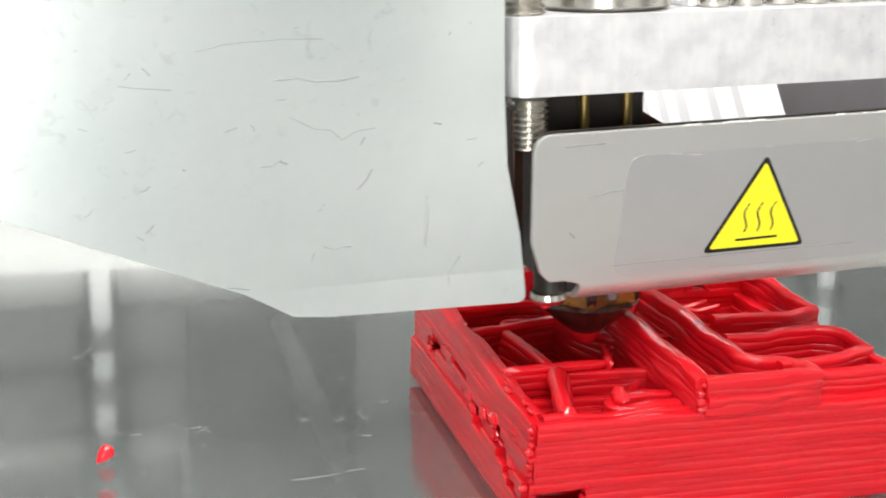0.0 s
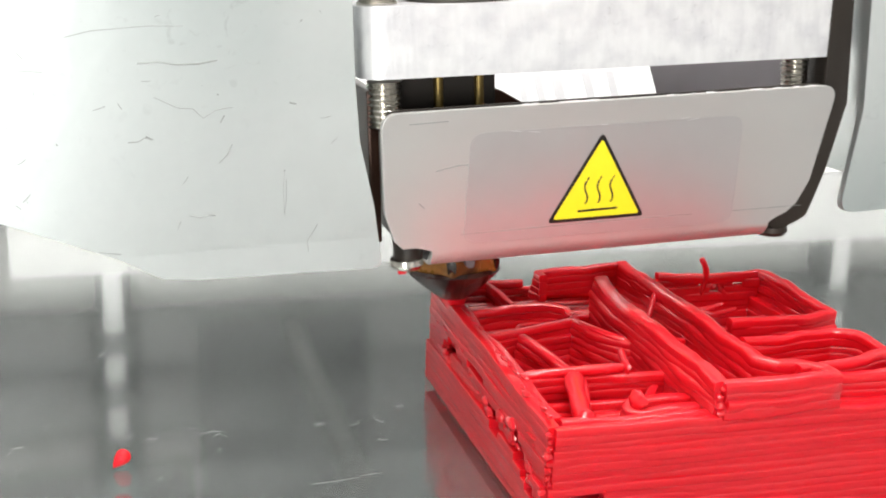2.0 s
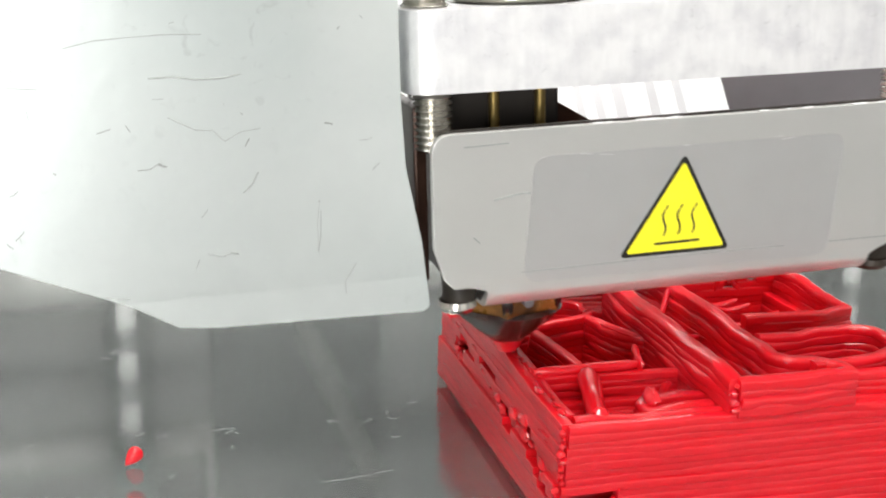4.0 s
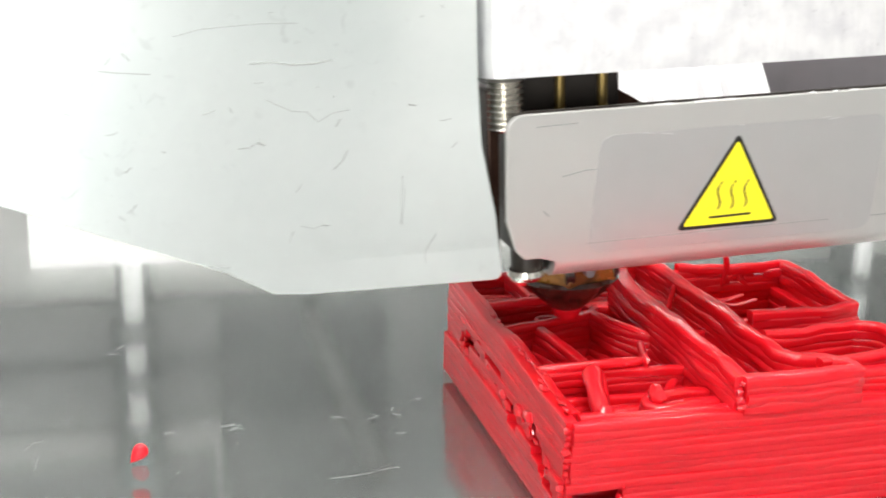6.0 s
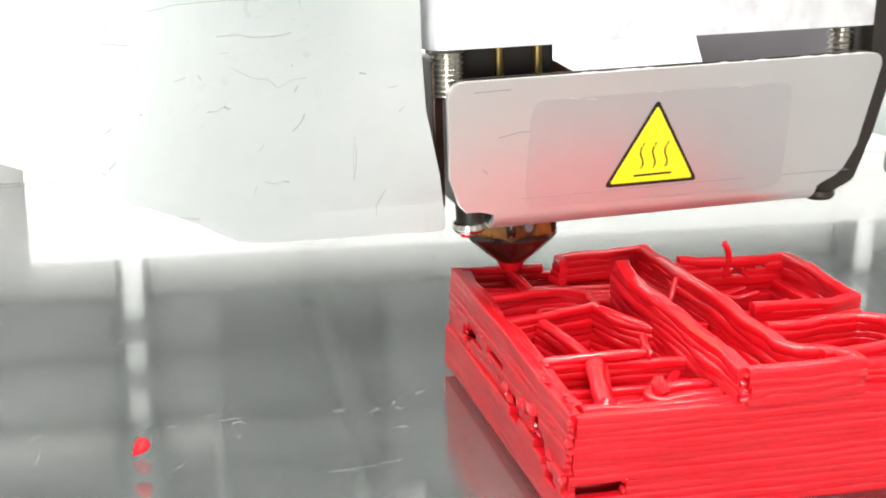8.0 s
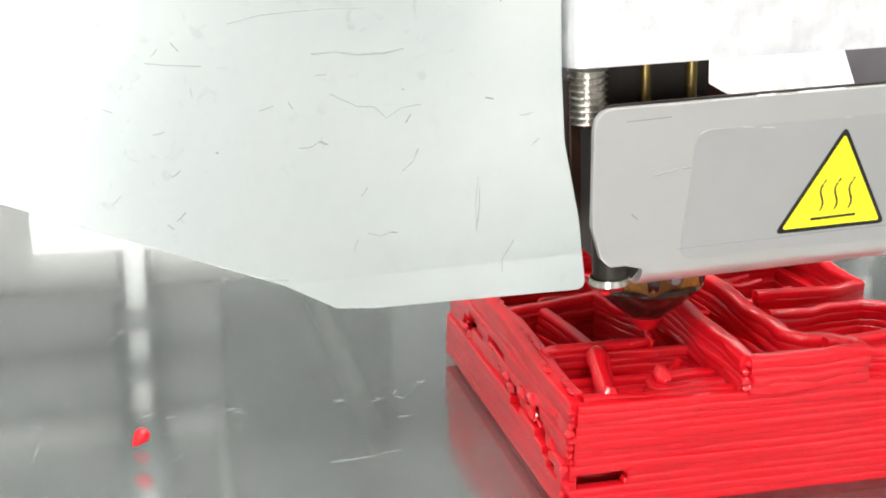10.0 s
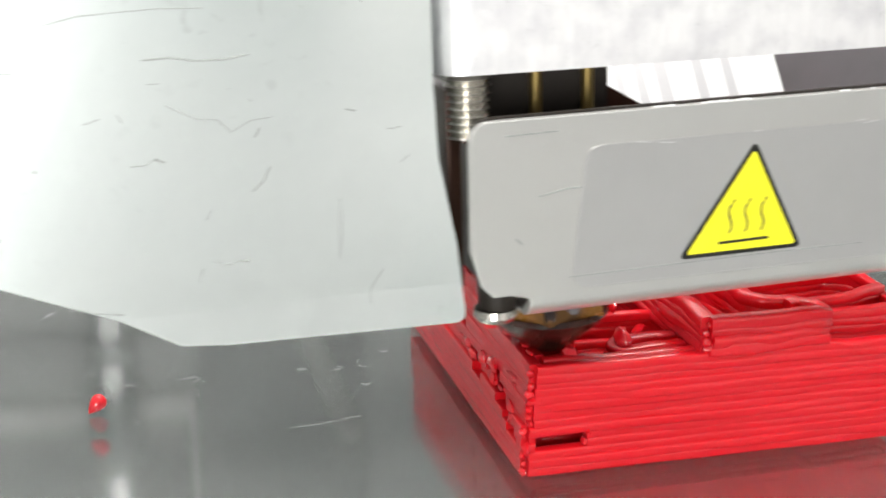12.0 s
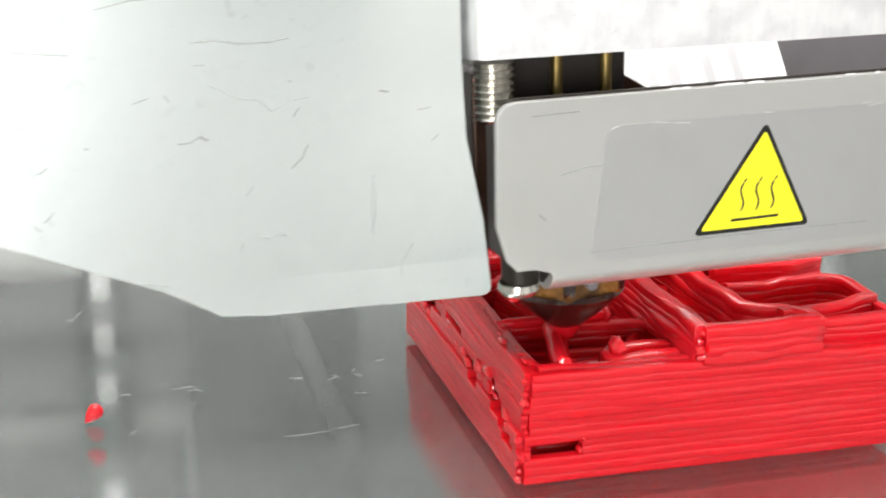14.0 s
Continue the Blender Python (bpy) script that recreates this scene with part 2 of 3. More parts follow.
class Shape:
    """Vertices and faces gathered in centimetres."""

    def __init__(self):
        self.v, self.f = [], []

    def add(self, verts, faces):
        k = len(self.v)
        self.v += [tuple(p) for p in verts]
        self.f += [tuple(i + k for i in q) for q in faces]
        return self

    def tube(self, pts, w, h, closed=False, sides=8, jitter=0.0, seed=0, taper=False, box=0.75, drag=0.0):
        """A flattened bead along points; w across, h high."""
        pts = np.array(pts, float)
        n = len(pts)
        if n < 2:
            return self
        nxt, prv = np.roll(pts, -1, 0), np.roll(pts, 1, 0)
        if not closed:
            nxt[-1], prv[0] = pts[-1], pts[0]
        d = nxt - prv
        d /= np.maximum(np.linalg.norm(d, axis=1, keepdims=True), 1e-9)
        up = np.where(np.abs(d[:, 2:3]) > 0.9, [[0.0, 1.0, 0.0]], [[0.0, 0.0, 1.0]])
        side = np.cross(d, up)
        side /= np.maximum(np.linalg.norm(side, axis=1, keepdims=True), 1e-9)
        up = np.cross(side, d)
        verts = []
        for i in range(n):
            k = 1.0
            if jitter:
                k += jitter * noise.noise(Vector((pts[i][0] * 3 + seed * 7.1, pts[i][1] * 3, seed * 3.3)))
            if taper and not closed:
                e = min(i, n - 1 - i) / max(1, n - 1)
                k *= min(1.0, 0.35 + 6 * e)
            for s in range(sides):
                a = 2 * math.pi * (s + 0.5) / sides
                c, z = math.cos(a), math.sin(a)
                c, z = math.copysign(abs(c) ** box, c), math.copysign(abs(z) ** box, z)
                g = k
                if drag:
                    g += drag * noise.noise(Vector((pts[i][0] * 0.9 + pts[i][1] * 0.9, s * 1.9, seed * 2.7)))
                verts.append(pts[i] + side[i] * (c * w / 2 * g) + up[i] * (z * h / 2 * (0.6 + 0.4 * k)))
        faces = []
        for i in range(n if closed else n - 1):
            j = (i + 1) % n
            for s in range(sides):
                t = (s + 1) % sides
                faces.append((i * sides + s, i * sides + t, j * sides + t, j * sides + s))
        if not closed:
            faces.append(tuple(range(sides))[::-1])
            faces.append(tuple((n - 1) * sides + s for s in range(sides)))
        return self.add(verts, faces)

    def prism(self, poly, y0, y1):
        """A polygon in x, z drawn out along y."""
        n = len(poly)
        verts = [(x, y0, z) for x, z in poly] + [(x, y1, z) for x, z in poly]
        faces = [tuple(range(n)), tuple(range(2 * n - 1, n - 1, -1))]
        faces += [(i, i + n, (i + 1) % n + n, (i + 1) % n) for i in range(n)]
        return self.add(verts, faces)

    def along_x(self, prof, x0, x1):
        """A closed y, z profile drawn out along x."""
        n = len(prof)
        verts = [(x0, y, z) for y, z in prof] + [(x1, y, z) for y, z in prof]
        faces = [tuple(range(n)), tuple(range(2 * n - 1, n - 1, -1))]
        faces += [(i, i + n, (i + 1) % n + n, (i + 1) % n) for i in range(n)]
        return self.add(verts, faces)

    def lathe(self, prof, cx=0, cy=0, cz=0, sides=32, six=False):
        """A radius, height profile turned about an upright axis."""
        verts, faces = [], []
        for r, z in prof:
            for s in range(sides):
                a = 2 * math.pi * s / sides
                verts.append((cx + r * math.cos(a), cy + r * math.sin(a), cz + z))
        for i in range(len(prof) - 1):
            for s in range(sides):
                t = (s + 1) % sides
                faces.append((i * sides + s, i * sides + t, (i + 1) * sides + t, (i + 1) * sides + s))
        faces.append(tuple(range(sides))[::-1])
        faces.append(tuple((len(prof) - 1) * sides + s for s in range(sides)))
        return self.add(verts, faces)

    def blob(self, c, r, squash=(1, 1, 1), rings=8, sides=12, seed=0, rough=0.15):
        verts, faces = [], []
        for i in range(rings + 1):
            p = math.pi * i / rings
            for s in range(sides):
                a = 2 * math.pi * s / sides
                q = Vector((math.sin(p) * math.cos(a), math.sin(p) * math.sin(a), math.cos(p)))
                k = r * (1 + rough * noise.noise(q * 1.6 + Vector((seed * 5.7, 0, 0))))
                verts.append((c[0] + q.x * k * squash[0], c[1] + q.y * k * squash[1], c[2] + q.z * k * squash[2]))
        for i in range(rings):
            for s in range(sides):
                t = (s + 1) % sides
                faces.append((i * sides + s, i * sides + t, (i + 1) * sides + t, (i + 1) * sides + s))
        return self.add(verts, faces)

    def box(self, lo, hi):
        x0, y0, z0 = lo
        x1, y1, z1 = hi
        v = [(x0, y0, z0), (x1, y0, z0), (x1, y1, z0), (x0, y1, z0), (x0, y0, z1), (x1, y0, z1), (x1, y1, z1), (x0, y1, z1)]
        return self.add(v, [(3, 2, 1, 0), (4, 5, 6, 7), (0, 1, 5, 4), (1, 2, 6, 5), (2, 3, 7, 6), (3, 0, 4, 7)])

    def mesh(self, name, material, bevel=0.0, smooth=True, angle=40):
        me = bpy.data.meshes.new(name)
        me.from_pydata([(x * CM, y * CM, z * CM) for x, y, z in self.v], [], self.f)
        me.materials.append(material)
        bm = bmesh.new()
        bm.from_mesh(me)
        bmesh.ops.remove_doubles(bm, verts=bm.verts, dist=1e-7)
        bmesh.ops.recalc_face_normals(bm, faces=bm.faces)
        if bevel:
            edges = [e for e in bm.edges if len(e.link_faces) == 2 and e.calc_face_angle(0) > radians(25)]
            bmesh.ops.bevel(bm, geom=edges, offset=bevel * CM, segments=2, affect="EDGES", profile=0.6, clamp_overlap=True)
        for f in bm.faces:
            f.smooth = smooth and not bevel
        for e in bm.edges:
            if len(e.link_faces) == 2 and e.calc_face_angle(0) > radians(angle):
                e.smooth = False
        bm.to_mesh(me)
        bm.free()
        return me


def part(name, shape, material, parent=None, label="", bevel=0.0, smooth=True, angle=40):
    ob = new(name, shape.mesh(name, material, bevel, smooth, angle))
    if parent:
        ob.parent = parent
    return tagged(ob, label)


def thing(name, label, category, group="", kind="", at=(0, 0, 0)):
    ob = new(name)
    ob.empty_display_size = 0.005
    ob.location = [v * CM for v in at]
    return tagged(ob, label, category, group, kind)


def rounded(poly, radii, steps=6):
    """A polygon with its corners rounded."""
    out = []
    n = len(poly)
    for i in range(n):
        p, a, b = Vector(poly[i]), Vector(poly[i - 1]), Vector(poly[(i + 1) % n])
        r = radii[i] if isinstance(radii, (list, tuple)) else radii
        if r <= 0:
            out.append(tuple(p))
            continue
        u, w = (a - p).normalized(), (b - p).normalized()
        ang = u.angle(w)
        k = min(r / math.tan(ang / 2), (a - p).length * 0.49, (b - p).length * 0.49)
        s, e = p + u * k, p + w * k
        for j in range(steps + 1):
            f = j / steps
            out.append(tuple((1 - f) ** 2 * s + 2 * f * (1 - f) * p + f * f * e))
    return out


def resample(pts, step, closed=False):
    pts = [Vector(p) for p in pts]
    if closed:
        pts.append(pts[0])
    out = []
    for a, b in zip(pts, pts[1:]):
        n = max(1, int(math.ceil((b - a).length / step)))
        out += [a.lerp(b, i / n) for i in range(n)]
    if not closed:
        out.append(pts[-1])
    return out


# ---- the chamber ----
def slab(name, lo, hi, material, bevel=0.0, parent=None):
    s = Shape().box(lo, hi)
    ob = part(name, s, material, parent, bevel=bevel)
    return ob if parent else tagged(ob, kind="structure")


WY = 15.0
tagged(slab("wall_back", (-18, WY, -9), (20, WY + 1, 32), WALL), "grey painted rear wall of the printer chamber", "wall")
tagged(slab("wall_left", (-19, -11, -9), (-18, WY + 1, 32), WALL), "grey painted side wall of the printer chamber", "wall")
tagged(slab("wall_right", (20, -11, -9), (21, WY + 1, 32), WALL), "grey painted side wall of the printer chamber", "wall")
tagged(slab("floor", (-18, -40, -10), (20, WY, -9), WALLMID), "grey floor of the printer chamber", "floor")
tagged(slab("ceiling", (-18, -11, 32), (20, WY, 33), WALL), "grey ceiling of the printer chamber", "ceiling")


def wall_panel(x0, x1, z0, z1, material, label, depth=0.3):
    ob = part("wall_panel", Shape().box((x0, WY - depth, z0), (x1, WY - 0.004, z1)), material, bevel=0.05)
    return tagged(ob, label, "panel", kind="structure")


# Added panels; their greys set the bands that the bed mirrors.
wall_panel(-17, 19, 2.55, 2.75, WALLDARK, "dark strip added for the bed's reflection", 0.35)
wall_panel(-17, 19, 2.75, 5.15, WALLSOFT, "grey panel added for the bed's reflection", 0.2)
wall_panel(-17, -1.9, 3.8, 3.95, WALLDARK, "dark strip added for the bed's reflection", 0.35)
wall_panel(-1.75, 1.65, 2.6, 14, WALLDARK, "dark panel added for the bed's reflection", 0.4)
wall_panel(-17, -1.9, 5.2, 5.7, WALLPALE, "pale strip added for the bed's reflection", 0.35)
wall_panel(-17, -1.9, 5.8, 14, WALLDARK, "grey panel added for the bed's reflection", 0.2)
wall_panel(1.7, 19, 5.15, 14, WALLMID, "grey panel added for the bed's reflection", 0.2)
# Dark strips stand in for the shade on both sides of each rod.
wall_panel(-3.68, -3.02, 1.7, 5.1, WALLMID, "dark strip for the shade around the guide rod", 0.37)
wall_panel(11.87, 12.53, 1.7, 5.1, WALLMID, "dark strip for the shade around the guide rod", 0.37)


def guide_rod(x, y=14.2):
    g = thing("guide_rod", "polished chrome upright guide rod before the rear wall", "rod", "guide rods", at=(x, y, 0))
    part("rod", Shape().lathe([(0.19, 1.56), (0.19, 32)], sides=24), CHROME, g)
    # Added collars break the mirrored rod into bright lengths; the tall one dims it.
    for z, h in ((2.74, 0.42), (3.76, 0.42), (4.84, 1.6)):
        part("collar", Shape().lathe([(0.40, 0), (0.44, 0.05), (0.44, h - 0.05), (0.40, h)], cz=z, sides=24), WALLMID, g, "dark collar added to break up the rod's reflection")
    return g


# White ledge added for the bright zone at the rear; rods stand on it.
tagged(slab("ledge", (-5.1, 13.85, -6), (19, WY - 0.004, 1.555), WALLWHITE), "white ledge that carries the guide rods", "ledge")
guide_rod(-3.35)
guide_rod(12.2)
# Unseen rail, added so that its reflection draws the pale slanting streak.
rail = thing("depth_rail", "grey round rail added for a streak in the bed's reflection", "rail", at=(0.05, 7.5, 3.0))
part("rod", Shape().tube([(0, 0, 0), (0, 7.45, 0)], 0.36, 0.36, sides=16, box=1.0), RAILGREY, rail)

# ---- the bed ----
bed = thing("build_plate", "clear glass build plate on a grey metal heater plate", "print bed")
part("heater_plate", Shape().box((-16, -12, -0.9), (18, 13.75, -0.302)), PLATE, bed, "satin grey metal plate", bevel=0.05)
glass = part("glass_plate", Shape().box((-15.8, -11.8, -0.3), (17.8, 13.7, 0)), GLASS, bed, "clear scratched glass sheet", bevel=0.03)
glass.visible_shadow = False

# ---- the printed block ----
LAYER = 0.068
BASE = 14
block = thing("printed_block", "unfinished red plastic print with open hollow walls and ridged layers", "3d print")
X1, Y1 = 3.4, 3.7


def wobble(p, seed, amount=0.018):
    q = Vector((p[0] * 1.7 + seed * 3.1, p[1] * 1.7, seed * 0.7))
    return (p[0] + amount * noise.noise(q), p[1] + amount * noise.noise(q + Vector((9, 4, 2))))


def run(name, pts, k, w=0.1, closed=False, amount=0.018, seed=None, lift=0.0, step=0.07, jitter=0.05, tip=0.0):
    """One bead of plastic on layer k, a part of the block; tip lifts its far end."""
    seed = k if seed is None else seed
    z = (k + 0.5) * LAYER + lift
    outer = name in ("front_bead", "side_bead", "back_bead")
    line = []
    for p in resample(pts, step, closed):
        x, y = wobble(p, seed, amount)
        if name == "front_bead":
            y += 0.008 * math.sin(k * 4.7) + 0.014 * noise.noise(Vector((p[0] * 0.5, k * 1.37, 5.0)))
        sag = 0.014 * noise.noise(Vector((p[0] * 1.3, p[1] * 1.3, k * 0.35))) + (0.002 if outer else 0.008) * noise.noise(Vector((p[0] * 4, p[1] * 4, k * 1.9 + seed)))
        sag += 0.012 * max(0.0, (k - 7) / 10) * noise.noise(Vector((p[0] * 6, p[1] * 6, k * 0.4)))
        sag += 0.05 * max(0.0, (k - 7) / 10) * noise.noise(Vector((p[0] * 1.5, p[1] * 1.5, 3.0))) * (0.35 if outer else 1.0)
        curl = 0.10 * max(0.0, (k - 8) / 6) * max(0.0, p[1] - 1.2) / 2.5 if p[0] < 1.2 and k < BASE else 0.0
        curl += tip * min(1.0, max(0.0, (p[1] - 2.1) / 0.55)) ** 2
        # the front of the print is squashed lower than its rear
        curl -= 0.065 * min(1.0, k / 13) ** 2 * max(0.0, 1.0 - max(0.0, p[1]) / 1.8)
        line.append((x, y, z + sag * min(1.0, k / 4) + curl))
    # height in layers, squareness and drag marks: walls are fused, loose beads stay round
    tall, square, drag = {"front_bead": (1.24, 0.33, 0.05), "side_bead": (1.4, 0.22, 0.015), "back_bead": (1.2, 0.45, 0.1), "rib_bead": (1.75, 0.55, 0.2),
                          "rear_box_bead": (1.6, 0.5, 0.15)}.get(name, (1.36, 0.6, 0.2))
    shape = Shape().tube(line, w, LAYER * tall, closed, sides=16, jitter=jitter if outer else jitter * 3.5, seed=seed, box=square, drag=drag)
    part(name, shape, RED, block, angle=60)


def arc(cx, cy, r, a0, a1, n=8):
    return [(cx + r * math.cos(radians(a0 + (a1 - a0) * i / n)), cy + r * math.sin(radians(a0 + (a1 - a0) * i / n))) for i in range(n + 1)]


# breaks in the side wall: layer -> spans along the depth
SIDE_GAPS = {9: [(2.6, 2.95), (1.75, 2.25)], 8: [(2.45, 3.1), (0.7, 1.0)], 7: [(2.8, 3.15), (0.62, 1.1), (1.3, 1.65)],
             6: [(2.8, 3.05), (0.55, 0.98), (1.25, 1.6)], 5: [(0.3, 0.72), (1.15, 1.4)], 4: [(0.22, 0.52)], 3: [(0.16, 0.42)]}
LOOP_B = [(0.12, 2.75), (0.95, 2.85)] + arc(0.98, 2.6, 0.24, 85, -80) + [(0.6, 2.25), (0.12, 2.08)]
CURVE_C = [(1.12, 2.42), (1.25, 2.0), (1.4, 1.75), (1.55, 1.68), (1.98, 1.7)]
LOOP_E = [(1.46, 0.5), (0.98, 0.5)] + arc(0.98, 0.4, 0.1, 90, 270, 5) + [(1.46, 0.3)]
LOOP_R = [(2.18, 0.98), (3.1, 1.0)] + arc(3.12, 0.78, 0.2, 90, 0, 5) + [(3.34, 0.5), (3.0, 0.36), (2.3, 0.28)]
REAR_BOX = [(2.2, 2.85), (3.46, 2.9), (3.38, 1.45), (2.28, 1.4)]
W1 = [(1.5, 0.04), (1.5, 2.72)]
W2 = [(2.06, 3.42), (2.06, 0.5), (2.14, 0.4), (2.4, 0.36), (2.52, 0.2), (2.52, 0.04), (1.5, 0.04)]


def split(spans, lo, hi):
    """The stretches of lo..hi left between the spans."""
    out, at = [], lo
    for a, b in sorted(spans):
        out.append((at, a))
        at = b
    return out + [(at, hi)]


for k in range(BASE):
    front = -0.012 if k < 4 else 0.0
    x_lo = -0.035 if k < 6 else (0.0 if k < 11 else 0.012)
    # front wall, with the torn window near the corner in the low layers
    fx = 0.5 if k in (3, 4) else (x_lo + 0.05)
    run("front_bead", [(fx, front + 0.05), (X1, front + 0.05)], k, amount=0.012, jitter=0.07)
    run("inner_front_bead", [(0.6 if k in (2, 3, 4, 5) else 0.15, 0.16), (X1 - 0.1, 0.16)], k, amount=0.035, seed=k + 40)
    if k in (3, 4):
        run("front_bead", [(x_lo + 0.05, front + 0.05), (0.07, front + 0.05)], k)
    run("side_bead", [(X1 - 0.05, 0.05), (X1 - 0.05, Y1 - 0.05)], k)
    if k < 13:
        run("back_bead", [(x_lo + 0.05, Y1 - 0.05), (X1 - 0.05, Y1 - 0.12)], k)
    else:
        run("back_bead", [(x_lo + 0.05, Y1 - 0.05), (1.0, Y1 - 0.08)], k)
    for a, b in split(SIDE_GAPS.get(k, []), 0.05, Y1 - 0.03):
        run("side_bead", [(x_lo + 0.05, a), (x_lo + 0.05, b)], k, amount=0.016 if k > 5 else 0.005, jitter=0.02)
    if k not in (6, 7):
        run("inner_side_bead", [(0.14, 0.2), (0.14, Y1 - 0.15)], k, amount=0.055, seed=k + 60)
    if k < 7:
        # solid fill below the hollows
        for i in range(17):
            y = 0.3 + i * 0.2
            if k == 6 or i % 4 == 0:
                run("fill_bead", [(0.15, y), (X1 - 0.1, y)], k, w=0.14, amount=0.03, seed=i + k, step=0.14)
    else:
        run("loop_bead", LOOP_B, k, w=0.085, amount=0.045)
        run("curved_bead", CURVE_C, k, w=0.09, amount=0.05)
        run("cross_bead", [(0.14, 1.02), (0.9, 1.04), (1.48, 0.98)], k, w=0.085, amount=0.025)
        run("cross_bead", [(0.62, 3.62), (0.64, 2.86)], k, w=0.06, amount=0.02)
        if k in (8, 10):
            run("cross_bead", [(0.2, 0.68 + 0.02 * k), (1.46, 0.66 + 0.02 * k)], k, w=0.09, amount=0.03)
            run("cross_bead", [(0.2, 3.2), (2.0, 3.25)], k, w=0.09, amount=0.03)
    run("rib_bead", W1, k, w=0.15, amount=0.02, tip=0.012 * max(0, k - 8))
    run("rib_bead", W2[:6], k, w=0.14, amount=0.02)
    run("rear_box_bead", REAR_BOX, k, closed=True, w=0.1, amount=0.02)
    run("wide_loop_bead", LOOP_R, k, w=0.1, amount=0.02)

for k in (10, 11, 12, 13, 14):
    run("short_loop_bead", LOOP_E, k, w=0.13, amount=0.045, lift=-0.09, jitter=0.09)

# a fan of sagging beads across the left cell
for i in range(6):
    u = i / 5
    run("fan_bead", [(0.5 - 0.02 * i, 2.12), (0.53 + 0.05 * u, 1.75), (0.6 + 0.1 * u, 1.4), (0.66 + 0.16 * u, 1.08)], 13 - i, w=0.1, amount=0.03, seed=300 + i, lift=-0.02 - 0.03 * u)

# shallow floors of crossing beads in the cells
for x0, x1, y0, y1, k, gap in ((0.2, 1.44, 0.26, 0.95, 9, 0.115), (0.2, 1.44, 0.24, 0.42, 10, 0.1), (0.2, 2.0, 2.95, 3.55, 11, 0.15), (1.55, 2.0, 0.3, 3.2, 10, 0.15),
                               (2.14, 3.34, 1.08, 1.36, 11, 0.11), (2.3, 3.3, 1.55, 2.8, 9, 0.16), (2.2, 3.2, 0.45, 0.9, 10, 0.13)):
    for i in range(int((y1 - y0) / gap) + 1):
        run("fill_bead", [(x0, y0 + i * gap), (x1, y0 + i * gap + 0.02)], k, w=0.09, amount=0.045, seed=200 + i + k, step=0.1)

for k in range(BASE, BASE + 4):
    top = k - BASE
    run("rib_bead", [(1.5, 0.04), (1.5, 2.74 - 0.03 * top)], k, w=0.15, amount=0.022, tip=0.06 + 0.012 * top)
    run("rib_bead", W2, k, w=0.13, amount=0.02)
    run("back_bead", [(1.0 + 0.02 * top, 3.3), (2.06, 3.42)], k, w=0.1, amount=0.02)
    run("back_bead", [(1.0 + 0.02 * top, 3.3), (1.06, 3.12)], k, w=0.09, amount=0.02)
    run("rear_box_bead", REAR_BOX[1:] , k, w=0.1, amount=0.025)
    for a, b in split([[], [(2.82, 2.98)], [(2.7, 2.9), (3.1, 3.2)], []][top], 2.2, 3.46):
        run("rear_box_bead", [(a, 2.85 + 0.04 * (a - 2.2)), (b, 2.85 + 0.04 * (b - 2.2))], k, w=0.09, amount=0.05)
    run("wide_loop_bead", LOOP_R, k, w=0.1, amount=0.025)
    if top < 3:
        run("front_bead", [(2.66, 0.22), (3.36, 0.2), (3.38, 0.9)], k, w=0.1, amount=0.02)


for k in range(BASE + 4):
    x, y = ((-0.02 if k < 6 else 0.02), 0.03) if k < BASE else (1.47, 0.02)
    if k in (3, 4):
        continue
    part("corner_bead", Shape().blob((x + 0.012 * math.sin(k * 2.3), y, (k + 0.5) * LAYER - 0.064 * min(1.0, k / 13) ** 2), 0.032 + 0.01 * math.sin(k * 5.1), (1, 1, 0.95), seed=k, rough=0.5), RED, block)
    if k >= BASE:
        part("corner_bead", Shape().blob((2.54 + 0.01 * math.sin(k * 1.7), 0.04, (k + 0.5) * LAYER - 0.064), 0.034 + 0.01 * math.sin(k * 3.3), (1, 1, 0.95), seed=k + 9, rough=0.5), RED, block)


def strand(pts, w, h, seed, name="strand", label="loose drooping strand of plastic"):
    v = [Vector(p) for p in pts]
    line = []
    for i in range(len(v) - 1):
        a, b = v[i], v[i + 1]
        p0, p3 = v[max(0, i - 1)], v[min(len(v) - 1, i + 2)]
        for j in range(8):
            t = j / 8
            line.append(0.5 * ((2 * a) + (b - p0) * t + (2 * p0 - 5 * a + 4 * b - p3) * t * t + (3 * a - p0 - 3 * b + p3) * t ** 3))
    line.append(v[-1])
    part(name, Shape().tube([tuple(p) for p in line], w, h, sides=10, jitter=0.4, seed=seed, taper=True, box=1.0), RED, block, label)


strand([(0.58, 0.98, 0.95), (0.5, 0.72, 0.92), (0.44, 0.45, 0.87), (0.4, 0.2, 0.82)], 0.17, 0.17, 4)
part("blob", Shape().blob((0.4, 0.2, 0.82), 0.1, (0.9, 0.9, 1.5), seed=31, rough=0.3), RED, block, "rounded bead of plastic")
strand([(0.66, 0.98, 0.92), (0.6, 0.74, 0.82), (0.5, 0.4, 0.74)], 0.07, 0.12, 5)
strand([(0.5, 2.2, 0.88), (0.6, 2.5, 0.9), (0.9, 2.62, 0.86)], 0.06, 0.06, 12)
strand([(1.14, 2.3, 0.97), (1.26, 2.0, 0.96), (1.42, 1.76, 0.94)], 0.09, 0.08, 13)
part("blob", Shape().blob((0.92, 0.4, 0.93), 0.085, (0.8, 1.3, 1.0), seed=32, rough=0.3), RED, block, "rounded bead of plastic")
strand([(2.72, 2.84, 1.0), (2.76, 2.82, 1.2), (2.74, 2.8, 1.32), (2.68, 2.8, 1.42)], 0.08, 0.07, 6, label="upright whisker of plastic")
